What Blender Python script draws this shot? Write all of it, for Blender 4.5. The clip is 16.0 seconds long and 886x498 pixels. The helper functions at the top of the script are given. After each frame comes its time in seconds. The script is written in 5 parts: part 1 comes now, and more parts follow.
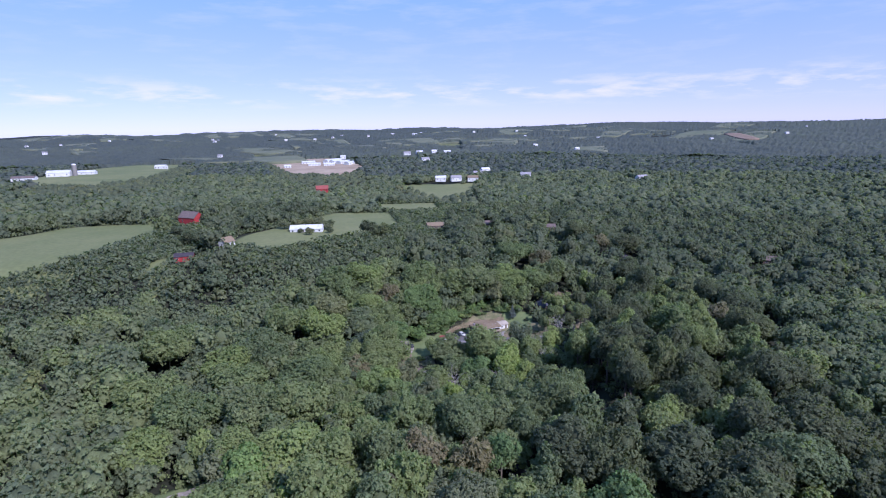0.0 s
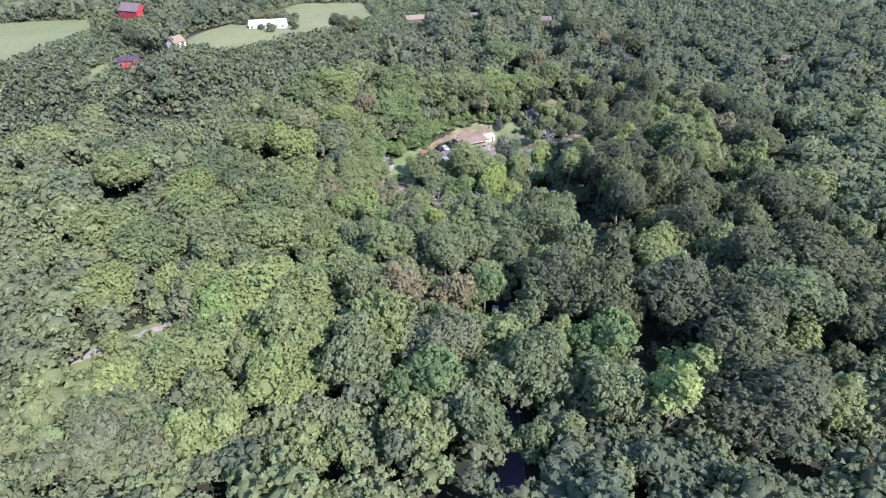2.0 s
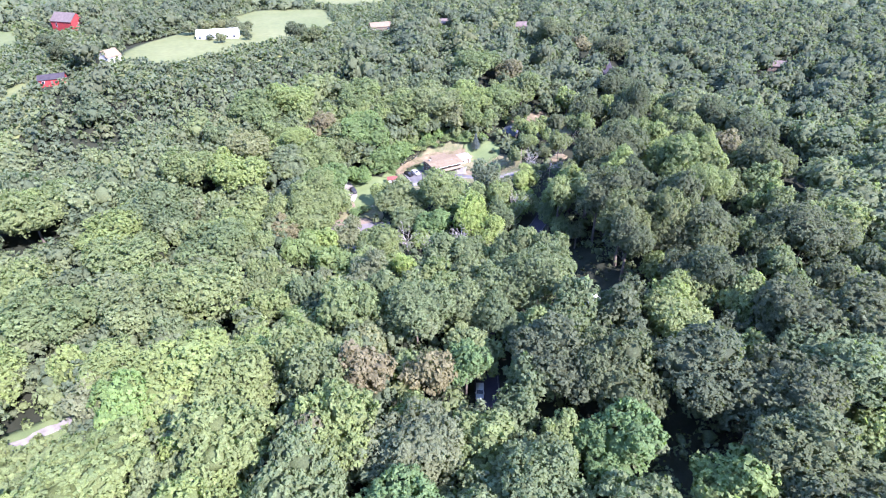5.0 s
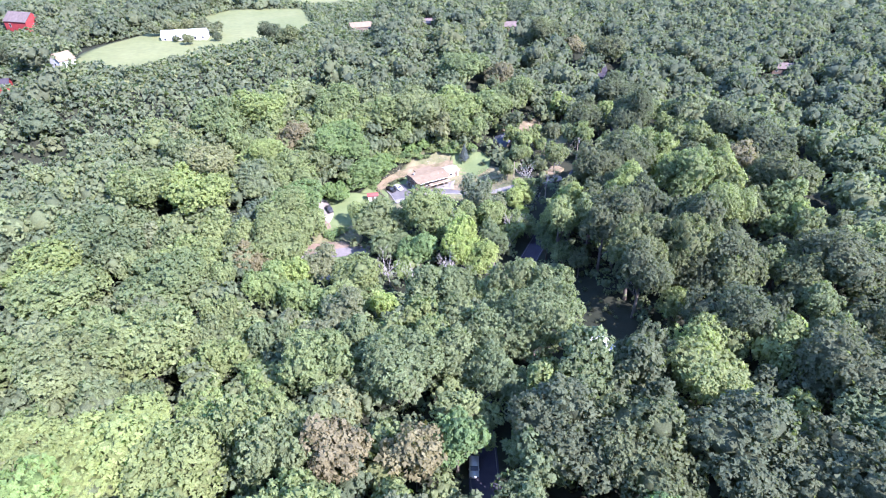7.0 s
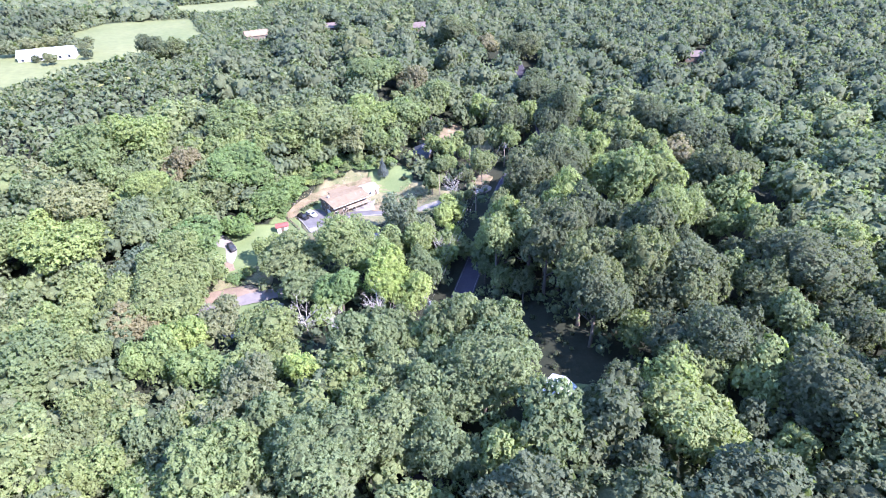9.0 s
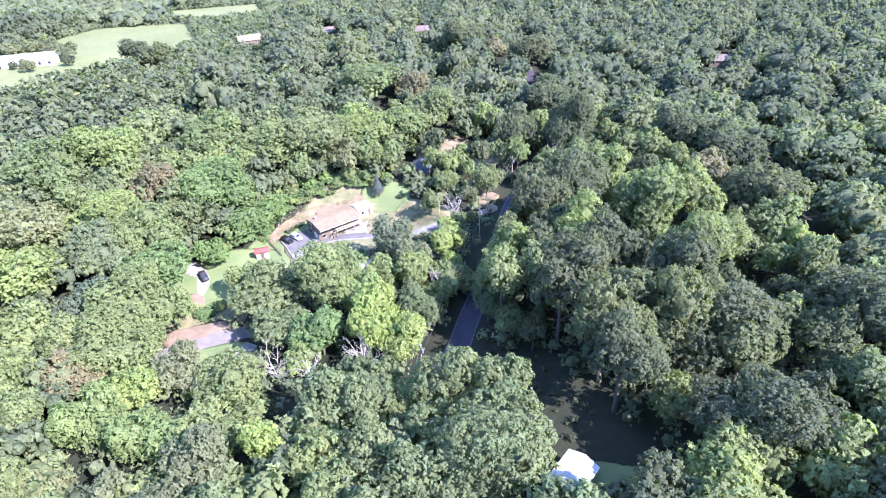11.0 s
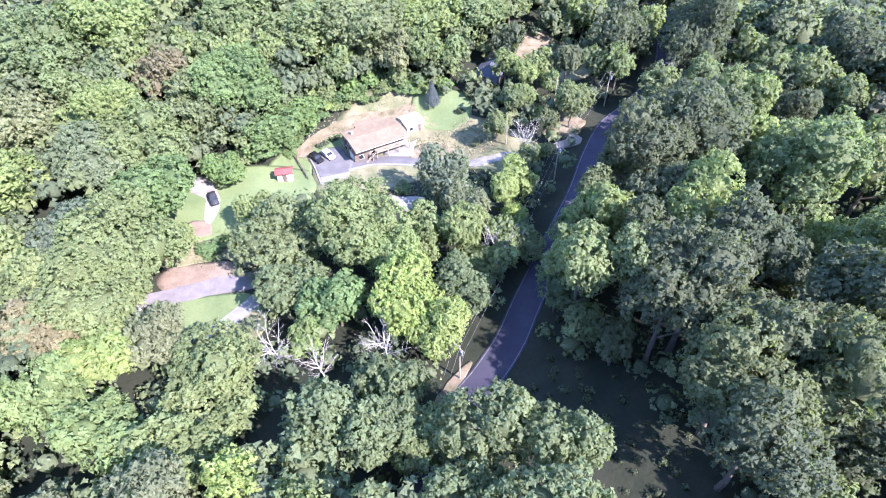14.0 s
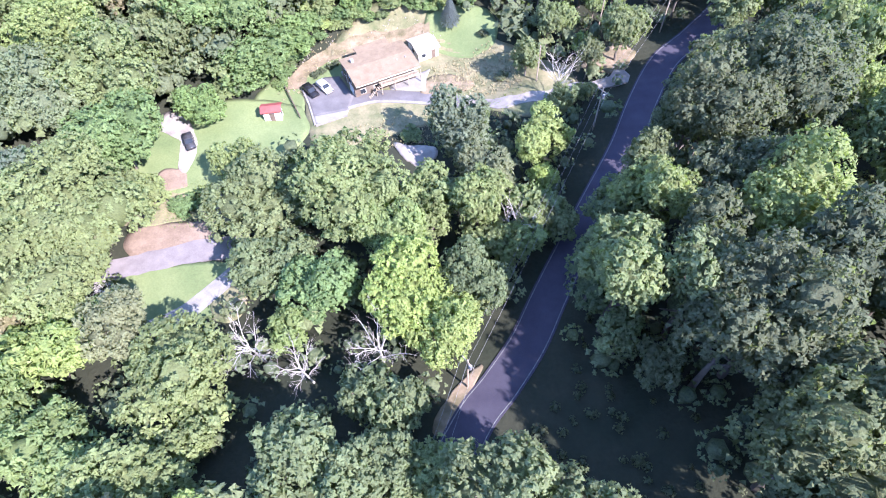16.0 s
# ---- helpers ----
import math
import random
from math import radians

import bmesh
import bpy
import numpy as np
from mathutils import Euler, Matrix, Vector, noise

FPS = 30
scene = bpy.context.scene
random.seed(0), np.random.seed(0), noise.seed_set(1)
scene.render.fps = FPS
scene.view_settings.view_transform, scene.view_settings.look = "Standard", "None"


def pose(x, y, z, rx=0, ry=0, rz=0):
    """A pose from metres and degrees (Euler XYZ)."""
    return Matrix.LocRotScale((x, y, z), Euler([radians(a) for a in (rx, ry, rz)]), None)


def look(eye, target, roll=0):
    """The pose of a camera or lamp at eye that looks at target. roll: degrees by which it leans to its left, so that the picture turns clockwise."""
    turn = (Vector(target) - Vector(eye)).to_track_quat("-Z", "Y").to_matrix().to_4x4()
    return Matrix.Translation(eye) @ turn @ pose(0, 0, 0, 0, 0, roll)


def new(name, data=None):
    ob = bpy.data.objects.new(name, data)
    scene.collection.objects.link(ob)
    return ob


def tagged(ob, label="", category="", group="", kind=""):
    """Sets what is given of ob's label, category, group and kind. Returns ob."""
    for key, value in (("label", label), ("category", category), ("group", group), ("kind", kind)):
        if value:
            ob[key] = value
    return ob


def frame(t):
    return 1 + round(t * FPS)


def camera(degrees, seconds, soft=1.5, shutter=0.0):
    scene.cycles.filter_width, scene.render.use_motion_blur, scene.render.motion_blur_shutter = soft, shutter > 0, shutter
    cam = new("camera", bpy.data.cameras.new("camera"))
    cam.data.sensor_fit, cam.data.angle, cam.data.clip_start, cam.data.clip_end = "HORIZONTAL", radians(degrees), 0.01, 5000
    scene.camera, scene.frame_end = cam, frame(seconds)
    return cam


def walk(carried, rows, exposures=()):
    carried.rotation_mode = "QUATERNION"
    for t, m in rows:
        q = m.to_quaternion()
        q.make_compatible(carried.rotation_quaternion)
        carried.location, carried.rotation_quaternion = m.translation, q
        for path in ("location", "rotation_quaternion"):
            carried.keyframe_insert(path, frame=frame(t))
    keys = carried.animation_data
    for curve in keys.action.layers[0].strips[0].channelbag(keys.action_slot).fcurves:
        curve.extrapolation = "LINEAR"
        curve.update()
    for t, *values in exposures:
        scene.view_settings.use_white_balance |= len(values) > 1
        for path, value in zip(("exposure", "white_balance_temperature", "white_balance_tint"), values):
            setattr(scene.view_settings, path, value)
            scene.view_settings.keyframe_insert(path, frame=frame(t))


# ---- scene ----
cam = camera(78.1, 16.0, 1.1)
PATH = [
    (0, (0.387, -0.988, 109.655), (0.378, 0.962, 109.209), -1.2),
    (0.5, (1.169, 4.262, 109.729), (1.17, 6.151, 109.071), -1.3),
    (1, (1.515, 9.32, 109.801), (1.522, 11.125, 108.939), -1.3),
    (1.5, (1.615, 14.475, 109.729), (1.629, 16.173, 108.672), -1.4),
    (2, (2.164, 19.778, 109.335), (2.189, 21.441, 108.224), -1.4),
    (2.5, (3.115, 25.141, 109.073), (3.141, 26.806, 107.965), -1.4),
    (3, (3.989, 30.61, 108.298), (4.028, 32.277, 107.193), -1.4),
    (3.5, (4.168, 35.809, 107.545), (4.243, 37.473, 106.439), -1.4),
    (4, (4.778, 41.442, 106.669), (4.87, 43.106, 105.563), -1.5),
    (4.2, (4.804, 43.597, 106.381), (4.9, 45.262, 105.277), -1.5),
    (6.3, (6.382, 67.332, 101.76), (6.509, 68.997, 100.659), -1.2),
    (6.5, (6.639, 69.568, 101.472), (6.768, 71.232, 100.369), -1.1),
    (7, (7.423, 75.163, 100.536), (7.577, 76.824, 99.432), -1.2),
    (7.5, (8.434, 80.787, 99.503), (8.734, 82.426, 98.396), -1.6),
    (8, (9.186, 86.326, 97.962), (9.549, 87.954, 96.858), -1.8),
    (8.5, (10.279, 91.592, 96.537), (10.66, 93.217, 95.436), -1.7),
    (8.7, (10.888, 93.748, 96.065), (11.281, 95.37, 94.963), -1.8),
    (10.8, (19.354, 114.482, 89.711), (19.779, 116.109, 88.629), -2.5),
    (11, (20.168, 116.584, 89.525), (20.542, 118.223, 88.441), -2.5),
    (11.5, (22.412, 122.092, 88.139), (22.674, 123.755, 87.06), -2.4),
    (12, (24.0, 127.929, 87.019), (24.223, 129.597, 85.939), -2.3),
    (12.5, (25.465, 133.86, 86.059), (25.656, 135.531, 84.976), -2.1),
    (13, (26.291, 139.734, 84.558), (26.445, 141.342, 83.379), -2.0),
    (13.5, (27.106, 145.505, 83.266), (27.232, 146.985, 81.927), -2.1),
    (14, (27.754, 151.218, 82.417), (27.864, 152.633, 81.008), -2.1),
    (14.5, (28.548, 156.896, 81.159), (28.626, 158.174, 79.622), -2.3),
    (15, (29.581, 162.744, 80.398), (29.625, 163.887, 78.757), -2.9),
    (15.5, (30.269, 167.679, 78.778), (30.296, 168.826, 77.139), -3.1),
    (16, (30.918, 172.263, 77.427), (30.932, 173.413, 75.791), -3.2),
]
EXPOSURES = [(t, e, k, 30) for t, e, k in ((0, 1.03, 5400), (1.0, 1.46, 5750), (1.5, 1.78, 5820), (2.0, 2.02, 5820), (3.0, 2.5, 5750), (4.0, 2.67, 5710), (7.0, 2.74, 5650), (12.5, 2.9, 5650), (16.0, 2.8, 5710))]
walk(cam, [(t, look(eye, target, roll)) for t, eye, target, roll in PATH], EXPOSURES)

# ---- daylight ----
SUN_AZ, SUN_EL = 136.0, 42.0  # degrees from +y towards +x, and above the horizon
world = bpy.data.worlds.new("sky")
scene.world = world
world.use_nodes = True
wn, wl = world.node_tree.nodes, world.node_tree.links
sky = wn.new("ShaderNodeTexSky")
sky.sky_type, sky.sun_disc = "NISHITA", False
sky.sun_elevation, sky.sun_rotation = radians(SUN_EL), radians(SUN_AZ)
sky.altitude, sky.air_density, sky.dust_density, sky.ozone_density = 300, 0.7, 0.0, 3.5
wn["Background"].inputs[1].default_value = 0.112
tc, mp, nz = wn.new("ShaderNodeTexCoord"), wn.new("ShaderNodeMapping"), wn.new("ShaderNodeTexNoise")
mp.inputs["Scale"].default_value = (4.5, 4.5, 26.0)
nz.inputs["Scale"].default_value, nz.inputs["Detail"].default_value, nz.inputs["Roughness"].default_value = 2.2, 7.0, 0.6
wl.new(tc.outputs["Generated"], mp.inputs["Vector"])
wl.new(mp.outputs[0], nz.inputs["Vector"])
cl = wn.new("ShaderNodeValToRGB")
cl.color_ramp.elements[0].position, cl.color_ramp.elements[1].position = 0.47, 0.66
cl.color_ramp.elements[1].color = (0.55, 0.55, 0.55, 1)
wl.new(nz.outputs["Fac"], cl.inputs[0])
low = wn.new("ShaderNodeValToRGB")
for e, p, v in zip([low.color_ramp.elements[0], low.color_ramp.elements[1], low.color_ramp.elements.new(0.5), low.color_ramp.elements.new(0.6), low.color_ramp.elements.new(0.7)], (0.0, 1.0, 0.026, 0.05, 0.085), (0.0, 0.06, 0.0, 1.0, 0.1)):
    e.position, e.color = p, (v, v, v, 1)
cloud = wn.new("ShaderNodeMath")
cloud.operation = "MULTIPLY"
wl.new(cl.outputs[0], cloud.inputs[0])
wl.new(low.outputs[0], cloud.inputs[1])
veil, haze = wn.new("ShaderNodeMix"), wn.new("ShaderNodeMix")
veil.data_type = haze.data_type = "RGBA"
haze.inputs[0].default_value = 0.78  # thin even summer haze over the whole sky
sep, tone = wn.new("ShaderNodeSeparateXYZ"), wn.new("ShaderNodeValToRGB")
tone.color_ramp.elements[0].color, tone.color_ramp.elements[1].color = (0.565, 0.55, 0.87, 1), (0.22, 0.53, 1.05, 1)
tone.color_ramp.elements[0].position, tone.color_ramp.elements[1].position = 0.01, 0.3
gain = wn.new("ShaderNodeVectorMath")
gain.operation, gain.inputs[1].default_value = "SCALE", (0, 0, 0)
gain.inputs["Scale"].default_value = 4.0
wl.new(tc.outputs["Generated"], sep.inputs[0])
wl.new(sep.outputs["Z"], tone.inputs[0])
wl.new(sep.outputs["Z"], low.inputs[0])
wl.new(tone.outputs[0], gain.inputs[0])
wl.new(gain.outputs[0], haze.inputs[7])
wl.new(sky.outputs[0], haze.inputs[6])
veil.inputs[7].default_value = (5.0, 4.5, 5.5, 1)
wl.new(cloud.outputs[0], veil.inputs[0])
wl.new(haze.outputs[2], veil.inputs[6])
wl.new(veil.outputs[2], wn["Background"].inputs[0])
sun = new("sun", bpy.data.lights.new("sun", "SUN"))
sun.data.energy, sun.data.angle, sun.data.color = 3.35, radians(0.6), (1.0, 0.95, 0.86)
az, el = radians(SUN_AZ), radians(SUN_EL)
sun.matrix_world = look((300 * math.sin(az), 300 * math.cos(az), 300 * math.tan(el)), (0, 0, 0))


# ---- materials ----
def shader(name, rough=0.8, metal=0.0):
    m = bpy.data.materials.new(name)
    m.use_nodes = True
    b = m.node_tree.nodes["Principled BSDF"]
    b.inputs["Roughness"].default_value, b.inputs["Metallic"].default_value = rough, metal
    b.inputs["Specular IOR Level"].default_value = 0.2
    return m, m.node_tree.nodes, m.node_tree.links, b


def ramp(n, l, fac, stops):
    r = n.new("ShaderNodeValToRGB")
    while len(r.color_ramp.elements) < len(stops):
        r.color_ramp.elements.new(0.5)
    for e, (p, c) in zip(r.color_ramp.elements, stops):
        e.position, e.color = p, (*c, 1)
    l.new(fac, r.inputs[0])
    return r.outputs[0]


def noise_at(n, l, scale, detail=4.0, rough=0.6, coord="Object"):
    tc = n.new("ShaderNodeTexCoord")
    t = n.new("ShaderNodeTexNoise")
    t.inputs["Scale"].default_value, t.inputs["Detail"].default_value, t.inputs["Roughness"].default_value = scale, detail, rough
    l.new(tc.outputs[coord], t.inputs["Vector"])
    return t.outputs["Fac"]


def blend(n, l, a, b, fac, kind="MIX"):
    m = n.new("ShaderNodeMix")
    m.data_type, m.blend_type = "RGBA", kind
    for s, v in ((0, fac), (6, a), (7, b)):
        if hasattr(v, "is_linked"):
            l.new(v, m.inputs[s])
        else:
            m.inputs[s].default_value = v if s == 0 else (*v, 1)
    return m.outputs[2]


def relief(n, l, b, fac, strength, distance):
    bump = n.new("ShaderNodeBump")
    bump.inputs["Strength"].default_value, bump.inputs["Distance"].default_value = strength, distance
    l.new(fac, bump.inputs["Height"])
    l.new(bump.outputs[0], b.inputs["Normal"])


def mottled(name, dark, light, scale, rough=0.85, fine=None, bump=0.3, metal=0.0, dist=0.03):
    """A surface that varies between two colours at two scales, with fine relief."""
    m, n, l, b = shader(name, rough, metal)
    c = ramp(n, l, noise_at(n, l, scale), [(0.3, dark), (0.7, light)])
    f = noise_at(n, l, fine or scale * 14, 3)
    c = blend(n, l, c, ramp(n, l, f, [(0.25, (0.62, 0.62, 0.62)), (0.75, (1, 1, 1))]), 0.7, "MULTIPLY")
    l.new(c, b.inputs["Base Color"])
    relief(n, l, b, f, bump, dist)
    return m


STAND = [(0.0, (0.78, 0.84, 0.88)), (0.3, (0.9, 0.95, 0.96)), (0.65, (1.0, 1.0, 0.98)), (0.9, (1.08, 1.12, 0.98)), (1.0, (1.16, 1.18, 0.98))]
WILD = [(0.0, (0.66, 0.74, 0.8)), (0.25, (0.84, 0.9, 0.93)), (0.5, (0.98, 1.0, 1.0)), (0.78, (1.08, 1.12, 1.03)), (0.93, (1.18, 1.23, 1.0)), (0.98, (1.28, 1.3, 0.98)), (1.0, (1.1, 0.92, 0.82))]
MIXED = [(0.0, (0.7, 0.78, 0.84)), (0.25, (0.86, 0.92, 0.96)), (0.55, (0.98, 1.0, 1.0)), (0.85, (1.08, 1.12, 1.03)), (0.96, (1.16, 1.2, 1.0)), (1.0, (1.12, 1.0, 0.92))]


def leafy(name, dark, light, shine=0.7, tones=STAND):
    """Leaves: each clump and each tree differs; light comes through."""
    m, n, l, b = shader(name, shine)
    geo, info, at = n.new("ShaderNodeNewGeometry"), n.new("ShaderNodeObjectInfo"), n.new("ShaderNodeAttribute")
    at.attribute_name = "tint"
    c = ramp(n, l, geo.outputs["Random Per Island"], [(0.0, [a * 0.7 + b * 0.3 for a, b in zip(dark, light)]), (1.0, [a * 0.2 + b * 0.8 for a, b in zip(dark, light)])])
    given = n.new("ShaderNodeMath")
    given.operation, given.inputs[1].default_value = "GREATER_THAN", 0.0001
    l.new(at.outputs["Fac"], given.inputs[0])
    pick = n.new("ShaderNodeMix")  # a crown of the joined woods has its own tint, a single tree a random one
    l.new(given.outputs[0], pick.inputs[0])
    l.new(info.outputs["Random"], pick.inputs[2])
    l.new(at.outputs["Fac"], pick.inputs[3])
    tone = ramp(n, l, pick.outputs[0], tones)
    c = blend(n, l, c, tone, 1.0, "MULTIPLY")
    # tone of each clump, and painted shade on the inner masses
    bough_shade = n.new("ShaderNodeAttribute")
    bough_shade.attribute_name = "bough_shade"
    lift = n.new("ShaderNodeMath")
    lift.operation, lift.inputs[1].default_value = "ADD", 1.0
    l.new(bough_shade.outputs["Fac"], lift.inputs[0])
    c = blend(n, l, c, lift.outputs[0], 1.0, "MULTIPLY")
    fine = n.new("ShaderNodeTexNoise")  # single leaves within a spray
    fine.inputs["Scale"].default_value, fine.inputs["Detail"].default_value, fine.inputs["Roughness"].default_value = 3.2, 3.0, 0.7
    l.new(geo.outputs["Position"], fine.inputs["Vector"])
    c = blend(n, l, c, ramp(n, l, fine.outputs["Fac"], [(0.3, (0.66, 0.66, 0.66)), (0.5, (1.0, 1.0, 1.0)), (0.7, (1.29, 1.29, 1.26))]), 1.0, "MULTIPLY")
    relief(n, l, b, fine.outputs["Fac"], 0.7, 0.25)
    l.new(c, b.inputs["Base Color"])
    tr, mix = n.new("ShaderNodeBsdfTranslucent"), n.new("ShaderNodeMixShader")
    l.new(blend(n, l, c, (0.98, 1.12, 0.54), 1.0, "MULTIPLY"), tr.inputs["Color"])
    mix.inputs[0].default_value = 0.54
    l.new(b.outputs[0], mix.inputs[1])
    l.new(tr.outputs[0], mix.inputs[2])
    l.new(mix.outputs[0], n["Material Output"].inputs["Surface"])
    return m


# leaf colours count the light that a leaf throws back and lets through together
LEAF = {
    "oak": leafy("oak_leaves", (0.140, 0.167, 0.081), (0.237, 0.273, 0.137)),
    # dark oaks, and foliage whose shade is put into its colour
    "dark": leafy("dark_shaded_leaves", (0.090, 0.106, 0.060), (0.160, 0.177, 0.105)),
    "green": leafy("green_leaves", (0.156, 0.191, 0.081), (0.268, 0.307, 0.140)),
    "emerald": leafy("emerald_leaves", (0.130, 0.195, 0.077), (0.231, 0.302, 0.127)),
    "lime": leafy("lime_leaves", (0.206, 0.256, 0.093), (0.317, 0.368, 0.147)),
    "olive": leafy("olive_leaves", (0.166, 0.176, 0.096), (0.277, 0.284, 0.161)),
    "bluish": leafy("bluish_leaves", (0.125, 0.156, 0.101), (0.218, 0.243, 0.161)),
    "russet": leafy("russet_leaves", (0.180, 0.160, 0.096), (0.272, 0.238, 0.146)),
    # far crowns: their own shade and bluish haze are put into the colour
    "hazed_canopy": leafy("far_canopy", (0.101, 0.119, 0.103), (0.142, 0.159, 0.133), 0.8, WILD),
    # middle slopes carry a part of that painted haze
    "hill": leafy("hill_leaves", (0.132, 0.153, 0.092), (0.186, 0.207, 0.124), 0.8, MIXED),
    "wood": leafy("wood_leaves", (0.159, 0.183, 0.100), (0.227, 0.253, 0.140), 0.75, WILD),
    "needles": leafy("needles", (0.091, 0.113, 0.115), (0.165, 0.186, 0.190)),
}
BARK = mottled("bark", (0.09, 0.075, 0.06), (0.2, 0.17, 0.14), 3, 0.9)
PALE_WOOD = mottled("bare_wood", (0.3, 0.275, 0.25), (0.47, 0.44, 0.4), 4, 0.85)
# leaf litter, with the understorey's shade put into a near-black colour
FLOOR = mottled("shaded_forest_floor", (0.016, 0.021, 0.012), (0.033, 0.034, 0.021), 0.12, 0.95, 1.7, 0.6, 0, 0.2)
LAWN = mottled("mown_grass", (0.098, 0.132, 0.054), (0.158, 0.186, 0.080), 0.11, 0.9, 3.0, 0.4, 0, 0.05)
DRYGRASS = mottled("dry_grass", (0.085, 0.1, 0.045), (0.235, 0.2, 0.12), 0.22, 0.95, 2.2, 0.6, 0, 0.15)
FIELD = mottled("hay_field", (0.108, 0.130, 0.050), (0.168, 0.174, 0.076), 0.016, 0.95, 0.3, 0.3, 0, 0.1)
# duller and greyer than the hay field, for the far strips
FARFIELD = mottled("far_field", (0.1, 0.115, 0.07), (0.145, 0.15, 0.095), 0.01, 0.95, 0.1, 0.3, 0, 0.1)
YARDEARTH = mottled("graded_earth", (0.24, 0.18, 0.12), (0.36, 0.285, 0.205), 0.02, 0.95, 0.3, 0.3, 0, 0.1)
SOIL = mottled("bare_soil", (0.145, 0.105, 0.074), (0.225, 0.168, 0.124), 0.3, 0.95, 3.0, 0.6, 0, 0.1)
BANK = mottled("rough_bank", (0.095, 0.085, 0.045), (0.245, 0.185, 0.128), 0.35, 0.95, 1.6, 0.7, 0, 0.2)
GRAVEL = mottled("pale_gravel", (0.17, 0.15, 0.135), (0.30, 0.27, 0.24), 0.5, 0.95, 9.0, 0.6)
# tree shade and its bluish cast are painted into the road's colour
ASPHALT = mottled("shaded_worn_asphalt", (0.038, 0.034, 0.050), (0.057, 0.052, 0.070), 0.25, 0.9, 12.0, 0.3)
DRIVE = mottled("drive_asphalt", (0.095, 0.088, 0.09), (0.145, 0.135, 0.136), 0.3, 0.9, 10.0, 0.3)
CONCRETE = mottled("concrete", (0.165, 0.155, 0.145), (0.25, 0.236, 0.218), 0.6, 0.85, 8.0, 0.2)
LANE = mottled("lane_asphalt", (0.135, 0.118, 0.118), (0.2, 0.178, 0.175), 0.4, 0.9, 8.0, 0.3)
STRAW = mottled("straw", (0.16, 0.15, 0.075), (0.36, 0.3, 0.18), 1.5, 0.9)
PAINT_LINE = mottled("road_paint", (0.09, 0.09, 0.09), (0.18, 0.18, 0.175), 2.0, 0.7)
SHINGLE = mottled("tan_shingles", (0.168, 0.124, 0.082), (0.218, 0.168, 0.114), 0.8, 0.85, 9.0, 0.4)
WHITE = mottled("white_siding", (0.5, 0.5, 0.49), (0.68, 0.68, 0.66), 0.5, 0.6, 7.0, 0.1)
TAN = mottled("tan_siding", (0.12, 0.095, 0.075), (0.18, 0.145, 0.115), 0.5, 0.7, 7.0, 0.1)
BROWN = mottled("brown_siding", (0.1, 0.075, 0.06), (0.17, 0.13, 0.1), 0.6, 0.8, 7.0, 0.2)
RED = mottled("barn_red", (0.25, 0.03, 0.033), (0.36, 0.05, 0.048), 0.5, 0.75, 6.0, 0.2)
REDROOF = mottled("red_roof", (0.2, 0.052, 0.046), (0.28, 0.08, 0.068), 0.6, 0.6, 6.0, 0.2)
GREYROOF = mottled("grey_roof", (0.2, 0.19, 0.2), (0.32, 0.3, 0.31), 0.7, 0.7, 6.0, 0.2)
BROWNROOF = mottled("brown_roof", (0.10, 0.075, 0.068), (0.165, 0.128, 0.115), 0.6, 0.75, 6.0, 0.2)
DARKROOF = mottled("dark_purple_roof", (0.035, 0.028, 0.034), (0.06, 0.05, 0.058), 0.7, 0.8, 6.0, 0.2)
CREAMROOF = mottled("cream_roof", (0.30, 0.26, 0.215), (0.40, 0.35, 0.295), 0.7, 0.7, 6.0, 0.2)
# darkened in colour to stand for the trees' shade on this roof
BLUEROOF = mottled("shaded_blue_grey_roof", (0.055, 0.06, 0.076), (0.09, 0.095, 0.117), 0.7, 0.7, 6.0, 0.2)
METALROOF = mottled("white_metal_roof", (0.42, 0.42, 0.43), (0.6, 0.6, 0.6), 0.4, 0.4, 4.0, 0.1)
TIMBER = mottled("weathered_timber", (0.25, 0.2, 0.15), (0.4, 0.33, 0.26), 2.0, 0.85)
BLACKCAR = mottled("black_paint", (0.012, 0.012, 0.014), (0.02, 0.02, 0.023), 1.0, 0.25, 20.0, 0.02)
GREYCAR = mottled("dark_grey_paint", (0.05, 0.05, 0.055), (0.085, 0.085, 0.092), 1.0, 0.3, 20.0, 0.02, 0.3)
SILVERCAR = mottled("silver_paint", (0.3, 0.3, 0.32), (0.4, 0.4, 0.42), 1.0, 0.3, 20.0, 0.02, 0.5)
RUBBER = mottled("rubber", (0.015, 0.015, 0.015), (0.03, 0.03, 0.03), 3.0, 0.9)
GLASS = mottled("dark_glass", (0.02, 0.025, 0.03), (0.035, 0.04, 0.05), 0.7, 0.08, 3.0, 0.01)
WIRE = mottled("wire", (0.12, 0.12, 0.12), (0.3, 0.3, 0.3), 1.0, 0.5)


# ---- the land's height ----
HILLS = [(15, 270, 0, 22), (-20, 258, -1, 20), (-15, 228, -4, 20), (35, 205, -2.5, 20), (45, 235, -1.5, 18),
         (70, 262, 1, 18), (95, 300, 3, 20), (115, 350, 6, 30), (52, 294, 3, 14), (10, 312, 8, 22), (10, 348, 22, 28)]
HILLS += [(-40, 300, 8, 30), (-75, 292, 14, 24), (-70, 215, 0, 35), (-60, 170, 2, 35), (-155, 330, 31, 30),
          (-125, 262, 8, 30), (-83, 336, 25, 28), (-92, 410, 29, 45), (0, 400, 23, 45), (-230, 440, 29, 60), (0, 470, 22, 60), (-180, 225, 6, 45)]
